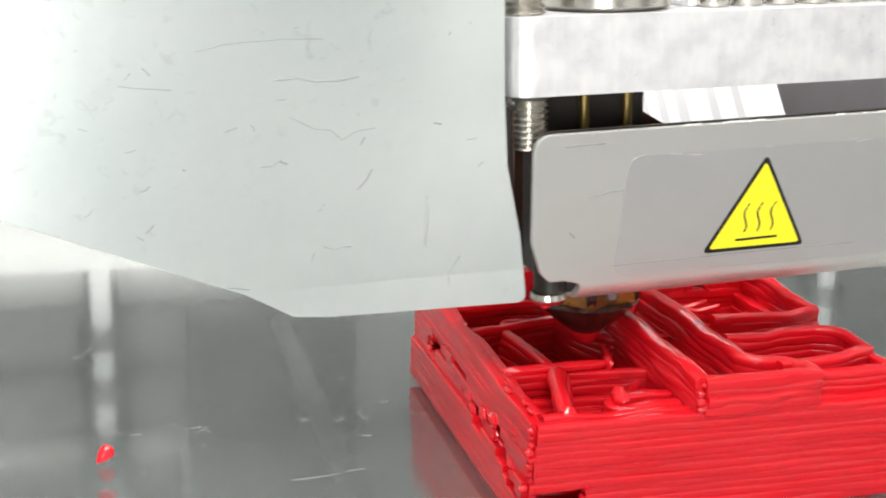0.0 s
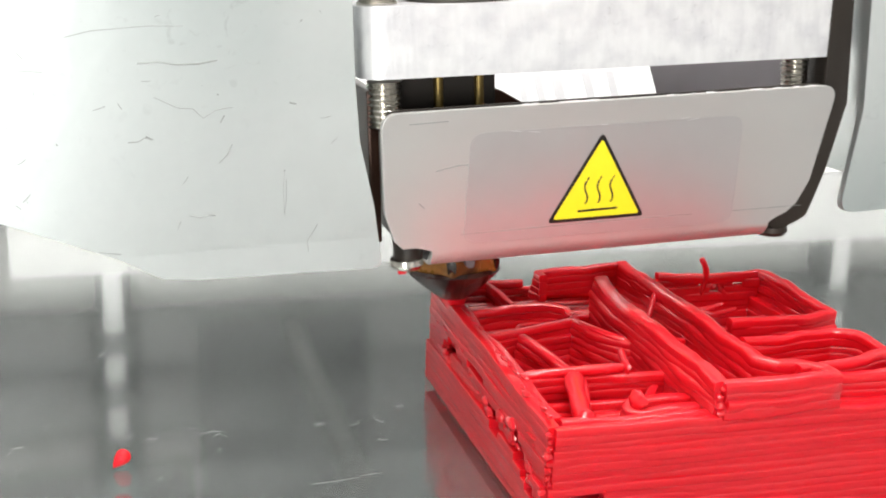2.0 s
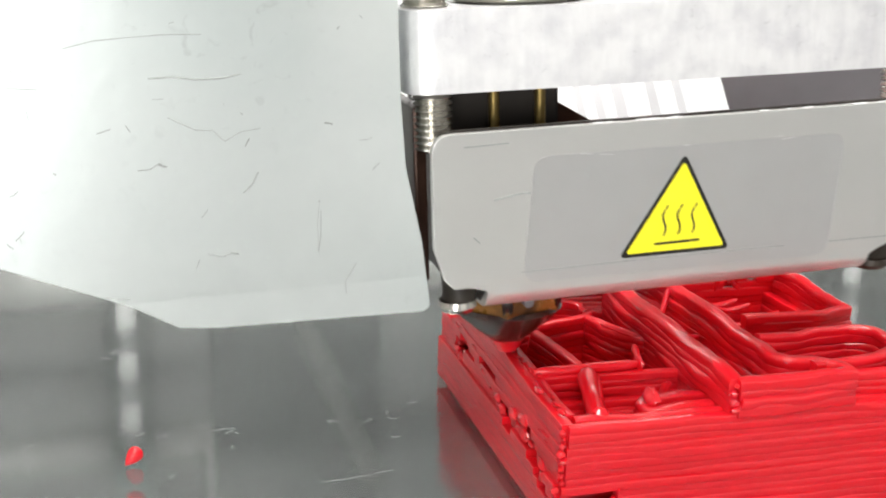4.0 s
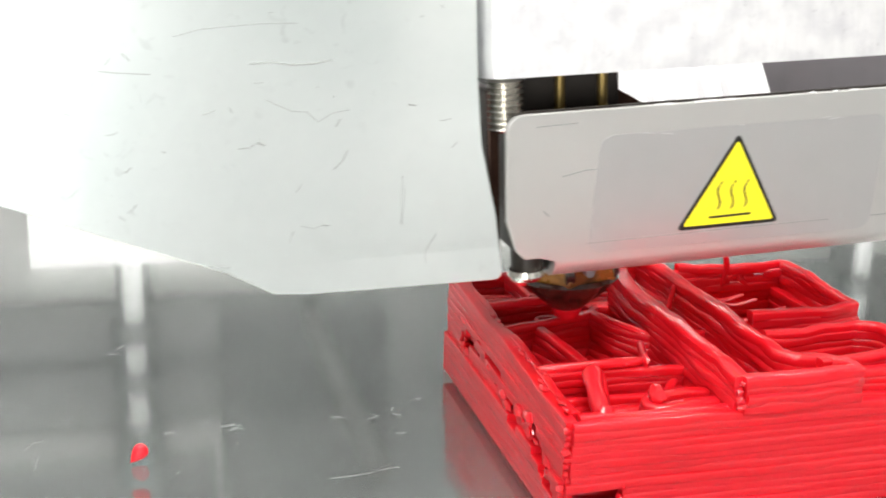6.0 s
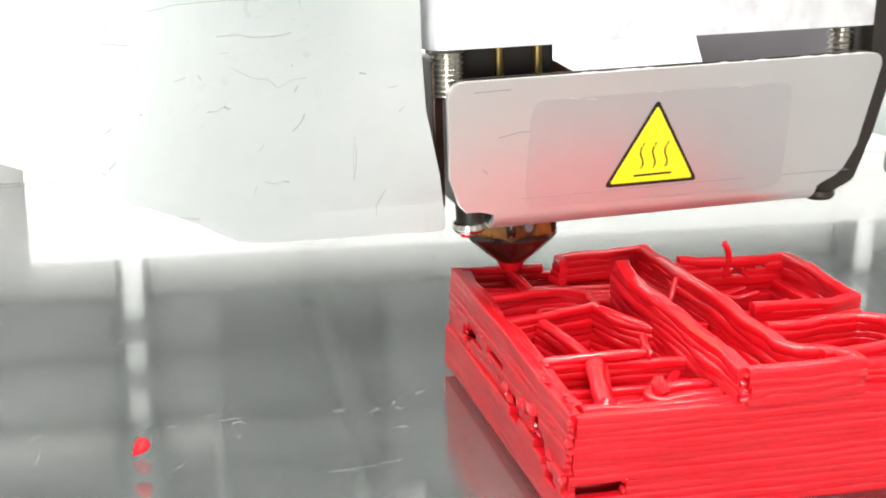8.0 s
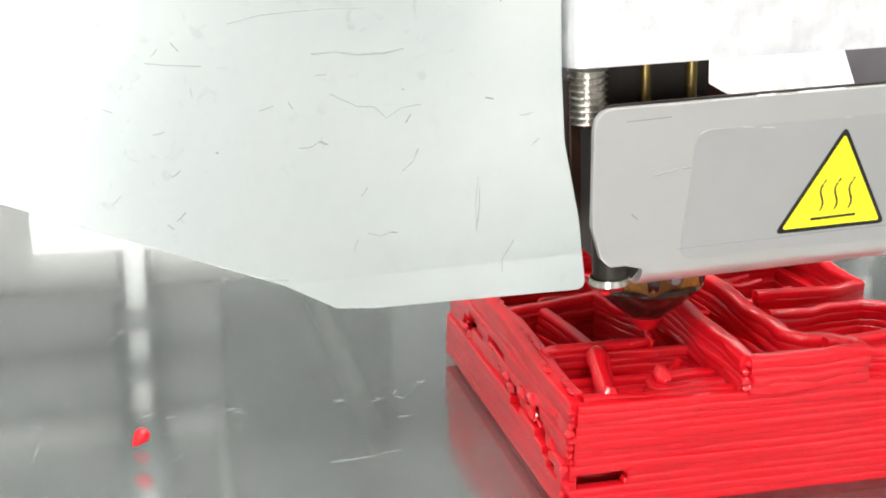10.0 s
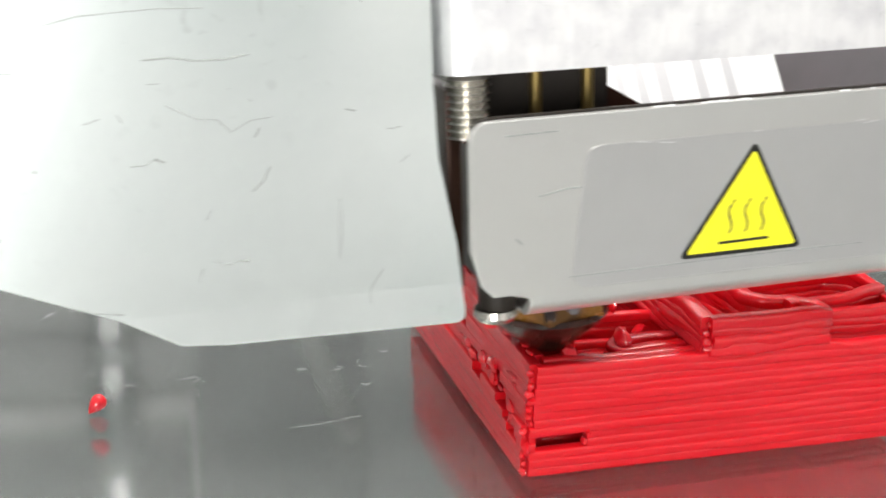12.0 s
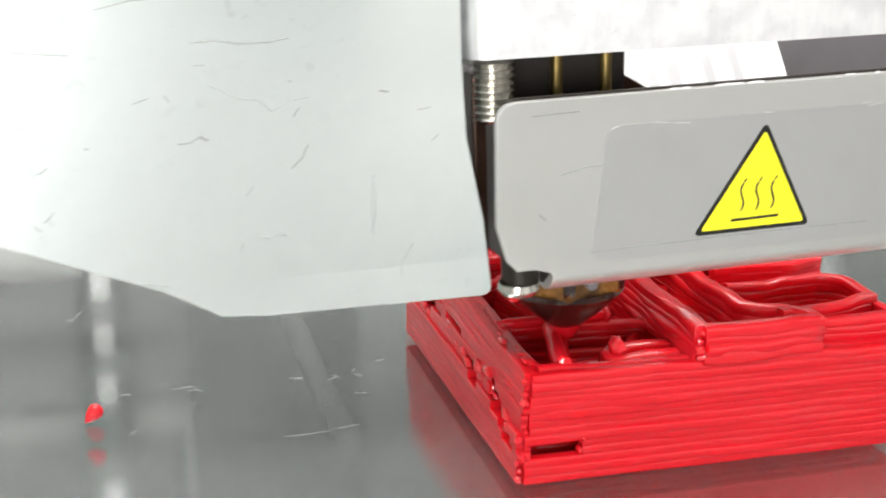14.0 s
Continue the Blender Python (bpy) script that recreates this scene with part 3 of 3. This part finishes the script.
strand([(1.98, 2.4, 1.2), (1.92, 2.34, 1.05), (1.82, 2.25, 0.9)], 0.05, 0.05, 7)
strand([(2.9, 2.86, 1.2), (2.96, 2.84, 1.05), (3.1, 2.85, 0.95)], 0.06, 0.06, 9)
strand([(1.3, 1.62, 0.92), (1.2, 1.3, 0.9), (1.1, 1.06, 0.97)], 0.08, 0.08, 10)
strand([(0.12, 1.06, 0.95), (0.6, 1.04, 0.97), (1.08, 1.05, 0.97)], 0.1, 0.09, 11)
loose = random.Random(3)
for i in range(22):
    y = 0.2 + 0.16 * i
    part("blob", Shape().blob((0.09 + loose.uniform(-0.05, 0.06), y, 0.955 + 0.028 * max(0.0, y - 1.2)), loose.uniform(0.015, 0.035), (1.0, 2.2, 0.6), seed=110 + i, rough=0.6, rings=6, sides=8), RED, block, "rounded bead of plastic")
for i in range(18):
    y, z = loose.uniform(0.2, 3.5), loose.uniform(0.35, 0.75)
    part("blob", Shape().blob((0.0, y, z), loose.uniform(0.012, 0.03), (0.8, 2.4, 0.7), seed=140 + i, rough=0.6, rings=6, sides=8), RED, block, "rounded bead of plastic")
for i in range(16):
    x, y = loose.uniform(0.25, 1.35), loose.uniform(0.35, 3.3)
    a, ln = loose.uniform(-0.5, 0.5) + (1.5 if i % 4 == 0 else 0), loose.uniform(0.25, 0.6)
    dx, dy, z = math.cos(a) * ln / 2, math.sin(a) * ln / 2, loose.uniform(0.6, 0.86)
    strand([(x - dx, y - dy, z), (x, y + loose.uniform(-0.06, 0.06), z - 0.05), (x + dx, y + dy, z + loose.uniform(-0.06, 0.04))], 0.07, 0.06, 70 + i)
for i in range(8):
    x, y = loose.uniform(2.3, 3.2), loose.uniform(1.6, 2.7)
    strand([(x - 0.2, y, 0.95), (x, y + 0.05, 0.9), (x + 0.2, y - 0.03, 0.97)], 0.06, 0.05, 90 + i)
for i, (c, r) in enumerate([((-0.01, 2.98, 0.5), 0.055), ((0.0, 2.9, 0.46), 0.05), ((-0.01, 1.62, 0.52), 0.05), ((0.0, 1.5, 0.46), 0.06), ((-0.02, 1.15, 0.56), 0.055),
                            ((-0.01, 0.88, 0.6), 0.065), ((-0.01, 0.86, 0.49), 0.06), ((0.0, 0.42, 0.42), 0.055), ((0.0, 0.36, 0.33), 0.06),
                            ((0.5, 0.03, 0.33), 0.04), ((0.48, 0.03, 0.24), 0.035), ((1.1, 1.06, 0.97), 0.06), ((-0.0, 0.05, 0.22), 0.06)]):
    part("blob", Shape().blob(c, r, (0.6, 1.5, 0.9), seed=i, rough=0.5), RED, block, "rounded bead of plastic")

# ---- a crumb and scratches on the bed ----
crumb = thing("plastic_crumb", "small red drop of plastic on the glass", "plastic crumb", at=(-3.235, 1.97, 0))
tear = Shape().lathe([(0.004, 0), (0.028, 0.03), (0.055, 0.075), (0.07, 0.12), (0.066, 0.155), (0.04, 0.182), (0.012, 0.19)], sides=20)
axis = Vector((0.62, 0.35, 0.55)).normalized().to_track_quat("Z", "Y")
tear.v = [tuple(axis @ Vector(p) + Vector((-0.06, -0.03, 0.03))) for p in tear.v]
part("drop", tear, RED, crumb)

rnd = random.Random(5)
for x, y, ln, ang in [(-2.44, 2.6, 0.2, 8), (-2.36, 2.62, 0.16, -14), (-2.35, 2.53, 0.12, 40), (-2.3, 2.5, 0.1, -30), (-2.35, 2.2, 0.08, 80), (-0.8, 2.68, 0.1, 60), (-0.78, 2.56, 0.1, -30),
                      (-1.04, 2.52, 0.1, 25), (-1.0, 2.56, 0.08, -50), (-1.38, 2.61, 0.11, 0), (-1.36, 2.57, 0.1, 12), (-3.16, 2.66, 0.12, 30), (-3.3, 2.88, 0.1, 10), (-1.45, 1.34, 0.45, 6), (-1.1, 1.4, 0.2, 8),
                      (-4.13, 2.6, 0.1, 10), (-4.2, 2.5, 0.08, 60), (-3.9, 3.1, 0.08, 20), (-3.3, 3.6, 0.06, 10), (-3.4, 5.0, 0.16, 60), (-3.5, 4.8, 0.12, -10), (-0.84, 2.12, 0.1, -10), (-0.8, 3.6, 0.07, 5), (-0.5, 2.9, 0.1, 5),
                      (-2.9, 1.7, 0.08, 50), (-2.6, 2.75, 0.07, 10), (-4.1, 2.1, 0.3, 86), (-2.95, 2.55, 0.1, 0)]:
    d = Vector((math.cos(radians(ang)), math.sin(radians(ang)), 0)) * ln / 2
    bend = rnd.uniform(-0.03, 0.03)
    pts = [(x - d.x, y - d.y, 0.001), (x, y + bend, 0.002), (x + d.x, y + d.y, 0.001)]
    part("scratch", Shape().tube(resample(pts, 0.02), 0.009 if ln < 0.2 else 0.004, 0.003, sides=4, jitter=0.9, seed=int(x * 50), taper=True), PALEMARK, bed, "pale scratch in the glass")

# ---- the print head ----
head = thing("print_head", "metal dual print head with steel heater cover and bare brass nozzle", "print head")
FY = -0.975

# steel cover before the heater, with torn corners and a rolled lower lip
def lean(shape, k=0.17):
    """The cover's top leans towards the front."""
    shape.v = [(x, y - k * (z - 0.7), z) for x, y, z in shape.v]
    return shape


notch_l = [(-0.82, 0.98), (-0.74, 0.9), (-0.62, 0.9), (-0.54, 0.88), (-0.48, 0.86), (-0.47, 0.84)]
notch_r = [(2.93, 0.84), (2.95, 0.86), (3.02, 0.9), (3.11, 0.94), (3.2, 1.02)]
outline = (
    rounded([(3.31, 1.25), (3.46, 2.19), (-0.95, 2.165), (-0.91, 1.25)], [0, 0.14, 0.16, 0]) + notch_l + notch_r)
s = Shape().prism(outline, FY, FY + 0.07)
# the lower lip rolls back in a quarter round
roll = [(FY + 0.2 * (1 - math.cos(radians(a))), 0.84 - 0.16 * math.sin(radians(a))) for a in range(0, 91, 9)]
lip = roll + [(FY + 0.7, 0.68), (FY + 0.7, 0.71), (FY + 0.2, 0.71), (FY + 0.07, 0.84)]
s.along_x(lip, -0.47, 2.93)
cover = part("heater_cover", lean(s), COVER, head, "bright steel cover plate", bevel=0.008, smooth=True)
# Dark strip added behind the cover, showing as a line along its top.
part("edge_strip", lean(Shape().prism(rounded([(3.28, 1.3), (3.4, 2.205), (-0.9, 2.18), (-0.88, 1.3)], [0, 0.12, 0.14, 0]), FY + 0.075, FY + 0.11)), DARK, cover, "dark strip behind the cover edge")
worn = random.Random(21)
for i in range(16):
    x, ln = worn.uniform(0.3, 3.1), worn.uniform(0.03, 0.16)
    z = 2.172 + 0.0055 * (x + 0.95)
    part("worn_edge", lean(Shape().tube([(x, FY - 0.004, z), (x + ln / 2, FY - 0.006, z + 0.004), (x + ln, FY - 0.004, z + 0.002)], 0.012, 0.014, sides=6, taper=True)), WHITEPART, cover, "bright chipped edge")
for i in range(5):
    x, z = worn.uniform(-0.1, 2.5), worn.uniform(1.93, 1.97)
    part("lifted_fleck", lean(Shape().tube([(x, FY - 0.009, z), (x + worn.uniform(0.03, 0.12), FY - 0.01, z + worn.uniform(-0.02, 0.02))], 0.005, 0.007, sides=5, taper=True)), WHITEPART, cover, "pale lifted fleck on the sticker edge")
# Thin dark line laid on the cover in place of a fold's reflection.
part("fold_line", lean(Shape().tube(resample([(-0.2, FY - 0.01, 1.0), (1.2, FY - 0.01, 1.012), (3.25, FY - 0.003, 1.0)], 0.1), 0.003, 0.007, sides=5, jitter=0.6, taper=True)), MARK, cover, "thin dark line for a fold's reflection")
s = Shape().prism(rounded([(-0.18, 0.91), (2.51, 0.89), (2.5, 1.95), (-0.14, 1.945)], 0.14), FY - 0.008, FY + 0.001)
sticker = part("sticker", lean(s), FILM, cover, "clear rounded sticker")
rim = rounded([(-0.18, 0.91), (2.51, 0.89), (2.5, 1.95), (-0.14, 1.945)], 0.14)
part("sticker_edge", lean(Shape().tube([(x, FY - 0.006, z) for x, z in rim], 0.006, 0.012, closed=True, sides=6)), FILM, cover, "lifted pale sticker edge")
TX = 1.1
s = Shape().prism(rounded([(TX - 0.485, 1.035), (TX + 0.485, 1.035), (TX, 1.885)], 0.035), FY - 0.013, FY - 0.004)
part("sign_border", lean(s), BLACK, cover, "black triangle border")
s = Shape().prism(rounded([(TX - 0.43, 1.068), (TX + 0.43, 1.068), (TX, 1.82)], 0.02), FY - 0.017, FY - 0.006)
part("warning_sign", lean(s), YELLOW, cover, "yellow hot surface warning triangle")
for i in range(3):
    x = TX - 0.13 + i * 0.125
    pts = [(x + 0.022 * math.sin(j / 12 * 2 * math.pi + 0.4) + 0.02 * j / 12, FY - 0.012, 1.2 + 0.26 * j / 12) for j in range(13)]
    part("sign_wave", lean(Shape().tube(pts, 0.02, 0.02, sides=6, box=1.0)), BLACK, cover, "black heat wave line")
part("sign_line", lean(Shape().tube([(TX - 0.19, FY - 0.018, 1.135), (TX + 0.2, FY - 0.018, 1.14)], 0.006, 0.022, sides=6)), BLACK, cover, "black line")

# side panels of folded aluminium sheet
def side_panel(outline, flange_x, label, fold=None, deep=2.2):
    s = Shape().prism(outline, FY, FY + 0.09)
    if fold:
        k = len(s.v)
        s.prism(fold, FY, FY + 0.09)
        top = max(z for x, z in fold)
        s.v[k:] = [(x, y - 0.04 * max(0.0, min(top, 1.03) - z), z) for x, y, z in s.v[k:]]
    s.box((flange_x - 0.04, FY + 0.04, 1.2), (flange_x + 0.04, deep, 4.4))
    return part("side_panel", s, PANEL, head, label, bevel=0.006)


left_out = rounded([(-1.11, 4.5), (-9.5, 4.5), (-9.5, 3.5), (-5.4, 1.96), (-3.22, 1.03), (-0.955, 1.03), (-0.98, 1.3), (-1.09, 1.9), (-1.11, 2.4)],
                   [0, 0, 0.3, 0.2, 0, 0, 0.2, 0.2, 0.2])
left_fold = rounded([(-3.22, 1.03), (-2.85, 0.815), (-2.55, 0.785), (-0.93, 0.745), (-0.955, 1.03)], [0, 0.1, 0.2, 0.08, 0])
left_panel = side_panel(left_out, -1.16, "large scuffed aluminium side panel", left_fold)
right_out = rounded([(3.92, 4.5), (3.92, 1.9), (3.72, 0.86), (8.5, 0.9), (8.5, 4.5)], [0, 0.2, 0.15, 0, 0])
side_panel(right_out, 4.0, "aluminium side panel", deep=-0.3)

# scuffs: width, then the line in x, z
for w, line in [(0.009, [(-3.47, 2.9), (-3.26, 2.945), (-3.06, 2.955), (-2.8, 2.965), (-2.53, 2.955)]), (0.022, [(-2.92, 2.666), (-2.75, 2.67), (-2.6, 2.642), (-2.42, 2.64), (-2.27, 2.663)]),
                (0.008, [(-2.81, 2.384), (-2.62, 2.283), (-2.5, 2.27), (-2.42, 2.187), (-2.3, 2.25), (-2.16, 2.264)]), (0.022, [(-1.69, 2.276), (-1.63, 2.262)]),
                (0.012, [(-2.316, 1.794), (-2.24, 1.86), (-2.194, 1.948)]), (0.011, [(-1.76, 1.679), (-1.784, 1.495), (-1.777, 1.28)]), (0.008, [(-1.75, 1.62), (-1.76, 1.42), (-1.79, 1.3)]),
                (0.008, [(-1.588, 0.93), (-1.594, 1.048), (-1.496, 1.193)]), (0.012, [(-3.045, 2.019), (-2.96, 2.02), (-2.91, 2.051), (-2.836, 2.032)]), (0.03, [(-2.9, 2.06), (-2.85, 2.03)]),
                (0.016, [(-2.88, 2.1), (-2.87, 2.0)]), (0.014, [(-3.356, 1.1), (-3.25, 1.08), (-3.184, 1.07)]), (0.016, [(-2.434, 1.351), (-2.373, 1.341)]), (0.02, [(-3.617, 2.043), (-3.6, 2.03)]),
                (0.014, [(-1.754, 1.695), (-1.765, 1.685)]), (0.012, [(-4.03, 2.676), (-3.89, 2.655), (-3.66, 2.631)]), (0.016, [(-3.85, 2.8), (-3.8, 2.74)]), (0.02, [(-3.75, 2.5), (-3.74, 2.42)]),
                (0.008, [(-2.6, 1.36), (-2.5, 1.33), (-2.42, 1.35)]), (0.014, [(-2.24, 2.2), (-2.28, 2.14)]), (0.01, [(-3.3, 2.3), (-3.2, 2.33)])]:
    pts = [(x, FY - 0.001, z) for x, z in line]
    part("scratch", Shape().tube(resample(pts, 0.03), 0.003, w * 0.65, sides=5, jitter=1.1, seed=int(w * 1000) + len(line), taper=True), MARK, left_panel, "dark scratch")
speck = random.Random(11)
for i in range(26):
    x, z = speck.uniform(-4.6, -1.25), speck.uniform(0.95, 3.4)
    a, ln = speck.uniform(-0.8, 0.8) + (1.4 if i % 3 == 0 else 0), speck.uniform(0.015, 0.11)
    dx, dz = math.cos(a) * ln / 2, math.sin(a) * ln / 2
    pts = [(x - dx, FY - 0.001, z - dz), (x, FY - 0.0015, z + speck.uniform(-0.01, 0.01)), (x + dx, FY - 0.001, z + dz)]
    part("scratch", Shape().tube(resample(pts, 0.02), 0.003, speck.uniform(0.003, 0.009), sides=4, jitter=1.2, seed=i, taper=True), MARK, left_panel, "dark scratch")
for pts in ([(-0.7, 2.06), (-0.35, 2.07)], [(-0.45, 1.62), (-0.25, 1.66), (-0.14, 1.66)], [(-0.6, 1.33), (-0.55, 1.28)]):
    part("scratch", lean(Shape().tube([(x, FY - 0.001, z) for x, z in pts], 0.004, 0.012, sides=5, taper=True)), MARK, cover, "dark scratch")

# clamp bar, screws, heater and what shows behind them
plan = rounded([(-1.02, -0.86), (3.7, -0.86), (3.7, 0.2), (-1.02, 0.2)], [0.24, 0.04, 0.1, 0.1], 8)
bar = Shape().prism(plan, 2.41, 3.04)
bar.v = [(x, z, y) for x, y, z in bar.v]
part("clamp_bar", bar, BAR, head, "bright milled aluminium bar", angle=30)


def screw(x, y, z0, z1, r=0.16):
    prof = []
    k = int((z1 - z0) / 0.025)
    for i in range(k + 1):
        prof.append((r if i % 2 else r * 0.84, i * 0.025))
    part("screw", Shape().lathe(prof, x, y, z0, sides=20), SCREW, head, "threaded steel screw", angle=80)


screw(-0.8, -0.68, 1.95, 2.42)
screw(-0.8, -0.5, 3.03, 4.0, 0.19)
screw(3.36, -0.6, 2.0, 2.42, 0.14)
part("heater_block", Shape().box((-0.62, -0.45, 0.76), (0.32, 1.0, 2.42)), DARK, head, "dark oxidised heater block", bevel=0.03)
for x in (-0.24, 0.15):
    part("spacer", Shape().lathe([(0.045, 0), (0.045, 0.9)], x, -0.47, 1.52, sides=16), BRASS, head, "thin brass spacer rod")
# The bracket's brown colour stands in for copper reflections in the dark gap.
part("heater_wire_guard", Shape().box((-0.96, -0.7, 0.9), (-0.86, 0.8, 2.3)), BROWN, head, "dark inner bracket, browned for copper reflections", bevel=0.02)
part("rear_shroud", Shape().along_x([(1.1, 1.0), (2.6, 3.1), (2.72, 3.04), (1.22, 0.94)], -0.9, 2.95), WHITEPART, head, "white plastic duct sloping back", bevel=0.02)
for x, w in ((1.29, 0.08), (1.49, 0.09), (1.7, 0.12), (2.08, 0.1), (2.38, 0.09)):
    part("duct_mark", Shape().along_x([(1.563, 1.655), (1.83, 2.029), (1.84, 2.025), (1.573, 1.65)], x, x + w), SOFTMARK, head, "pale grey printed bar")
wedge = [(0.39, 1.44), (1.58, 1.54), (1.08, 1.84), (0.74, 2.04), (0.39, 2.16)]
part("insulation", Shape().prism(wedge, 0.7, 0.9), BROWN, head, "scorched brown insulation flap", bevel=0.01)
part("rear_block", Shape().box((2.8, 2.8, 1.2), (6.4, 3.1, 3.6)), GREYPART, head, "dark grey plastic block", bevel=0.01)
bracket = rounded([(3.6, 3.6), (3.80, 3.6), (3.80, 1.95), (3.61, 1.3), (3.42, 0.84), (3.1, 0.70), (2.97, 0.8), (3.08, 0.95), (3.2, 1.02), (3.34, 1.35), (3.53, 2.1)],
                  [0, 0, 0.1, 0.1, 0.12, 0.08, 0.06, 0.05, 0.05, 0.1, 0.1], 3)
part("side_bracket", Shape().prism(bracket, FY + 0.1, FY + 0.5), DARK, head, "dark bent bracket beside the cover", bevel=0.02)
for sx in (-0.66, 3.1):
    part("corner_tab", Shape().lathe([(0.02, -0.02), (0.13, 0.0), (0.16, 0.04), (0.15, 0.09), (0.10, 0.06)], sx, FY + 0.2, 0.66, sides=20), SCREW if sx < 0 else DARK, head, "bent corner tab")
    part("corner_peg", Shape().lathe([(0.14, 0), (0.15, 0.3), (0.08, 0.5)], sx + 0.03, FY + 0.24, 0.74, sides=18), DARK, head, "dark peg")

part("melted_drop", Shape().blob((-0.72, FY + 0.12, 0.645), 0.028, (1.5, 0.8, 0.8), seed=44, rough=0.5), RED, head, "small red drop under the corner tab")

# collar and finned sink on the bar
ring = Shape().lathe([(0.50, 0), (0.55, 0.04), (0.55, 0.5), (0.5, 0.54)], 0.05, -0.2, 3.04, sides=40)
collar = part("locking_collar", ring, SCREW, head, "polished locking collar")
for a in (-115, -40):
    c, q = math.cos(radians(a)), math.sin(radians(a))
    s = Shape().tube([(0.05 + 0.5 * c, -0.2 + 0.5 * q, 3.26), (0.05 + 0.556 * c, -0.2 + 0.556 * q, 3.26)], 0.2, 0.2, sides=16)
    # Solid dark disc in the rim, its colour standing for the hole's shade.
    part("hole_disc", s, DARK, collar, "dark disc for a shaded grub screw hole")
part("heat_sink", Shape().box((0.75, -0.35, 3.04), (3.7, 0.2, 4.2)), BAR, head, "pale aluminium heat sink", bevel=0.03)
for i in range(9):
    part("fin", Shape().lathe([(0.13, 0), (0.14, 0.05), (0.13, 0.1)], 0.95 + i * 0.32, -0.42, 3.045, sides=16), SCREW, head)

# nozzle
s = Shape().lathe([(0.48, 0.40), (0.51, 0.44), (0.51, 0.72), (0.46, 0.76)], sides=6)
s.v = [(x * math.cos(0.23) - y * math.sin(0.23), x * math.sin(0.23) + y * math.cos(0.23), z) for x, y, z in s.v]
nozzle = part("nozzle", s, TARNISH, head, "brass nozzle crusted with burnt plastic", bevel=0.02)
part("nozzle_cone", Shape().lathe([(0.10, 0.06), (0.13, 0.07), (0.29, 0.20), (0.43, 0.33), (0.49, 0.40), (0.47, 0.44)], sides=36), BURNT, nozzle)
part("melt", Shape().lathe([(0.02, -0.05), (0.09, -0.03), (0.125, 0.03), (0.155, 0.085), (0.12, 0.11)], sides=24), RED, nozzle, "molten red plastic at the tip")
for i in range(6):
    a = 0.23 + i * math.pi / 3
    part("crust", Shape().blob((0.475 * math.cos(a), 0.475 * math.sin(a), 0.55), 0.055, (0.9, 0.9, 2.2), seed=i + 20, rough=0.5), BURNT, nozzle)


stud = Shape().tube([(0.02, -0.47, 0.6), (0.02, -0.56, 0.6)], 0.09, 0.14, sides=14, box=0.8)
part("stud", stud, GREYPART, nozzle, "grey steel stud")


def motions():
    walk(head, [(t, pose(x * CM, y * CM, z * CM, 0, HEAD_TILT, 0)) for t, x, y, z in HEAD_ROWS])


motions()
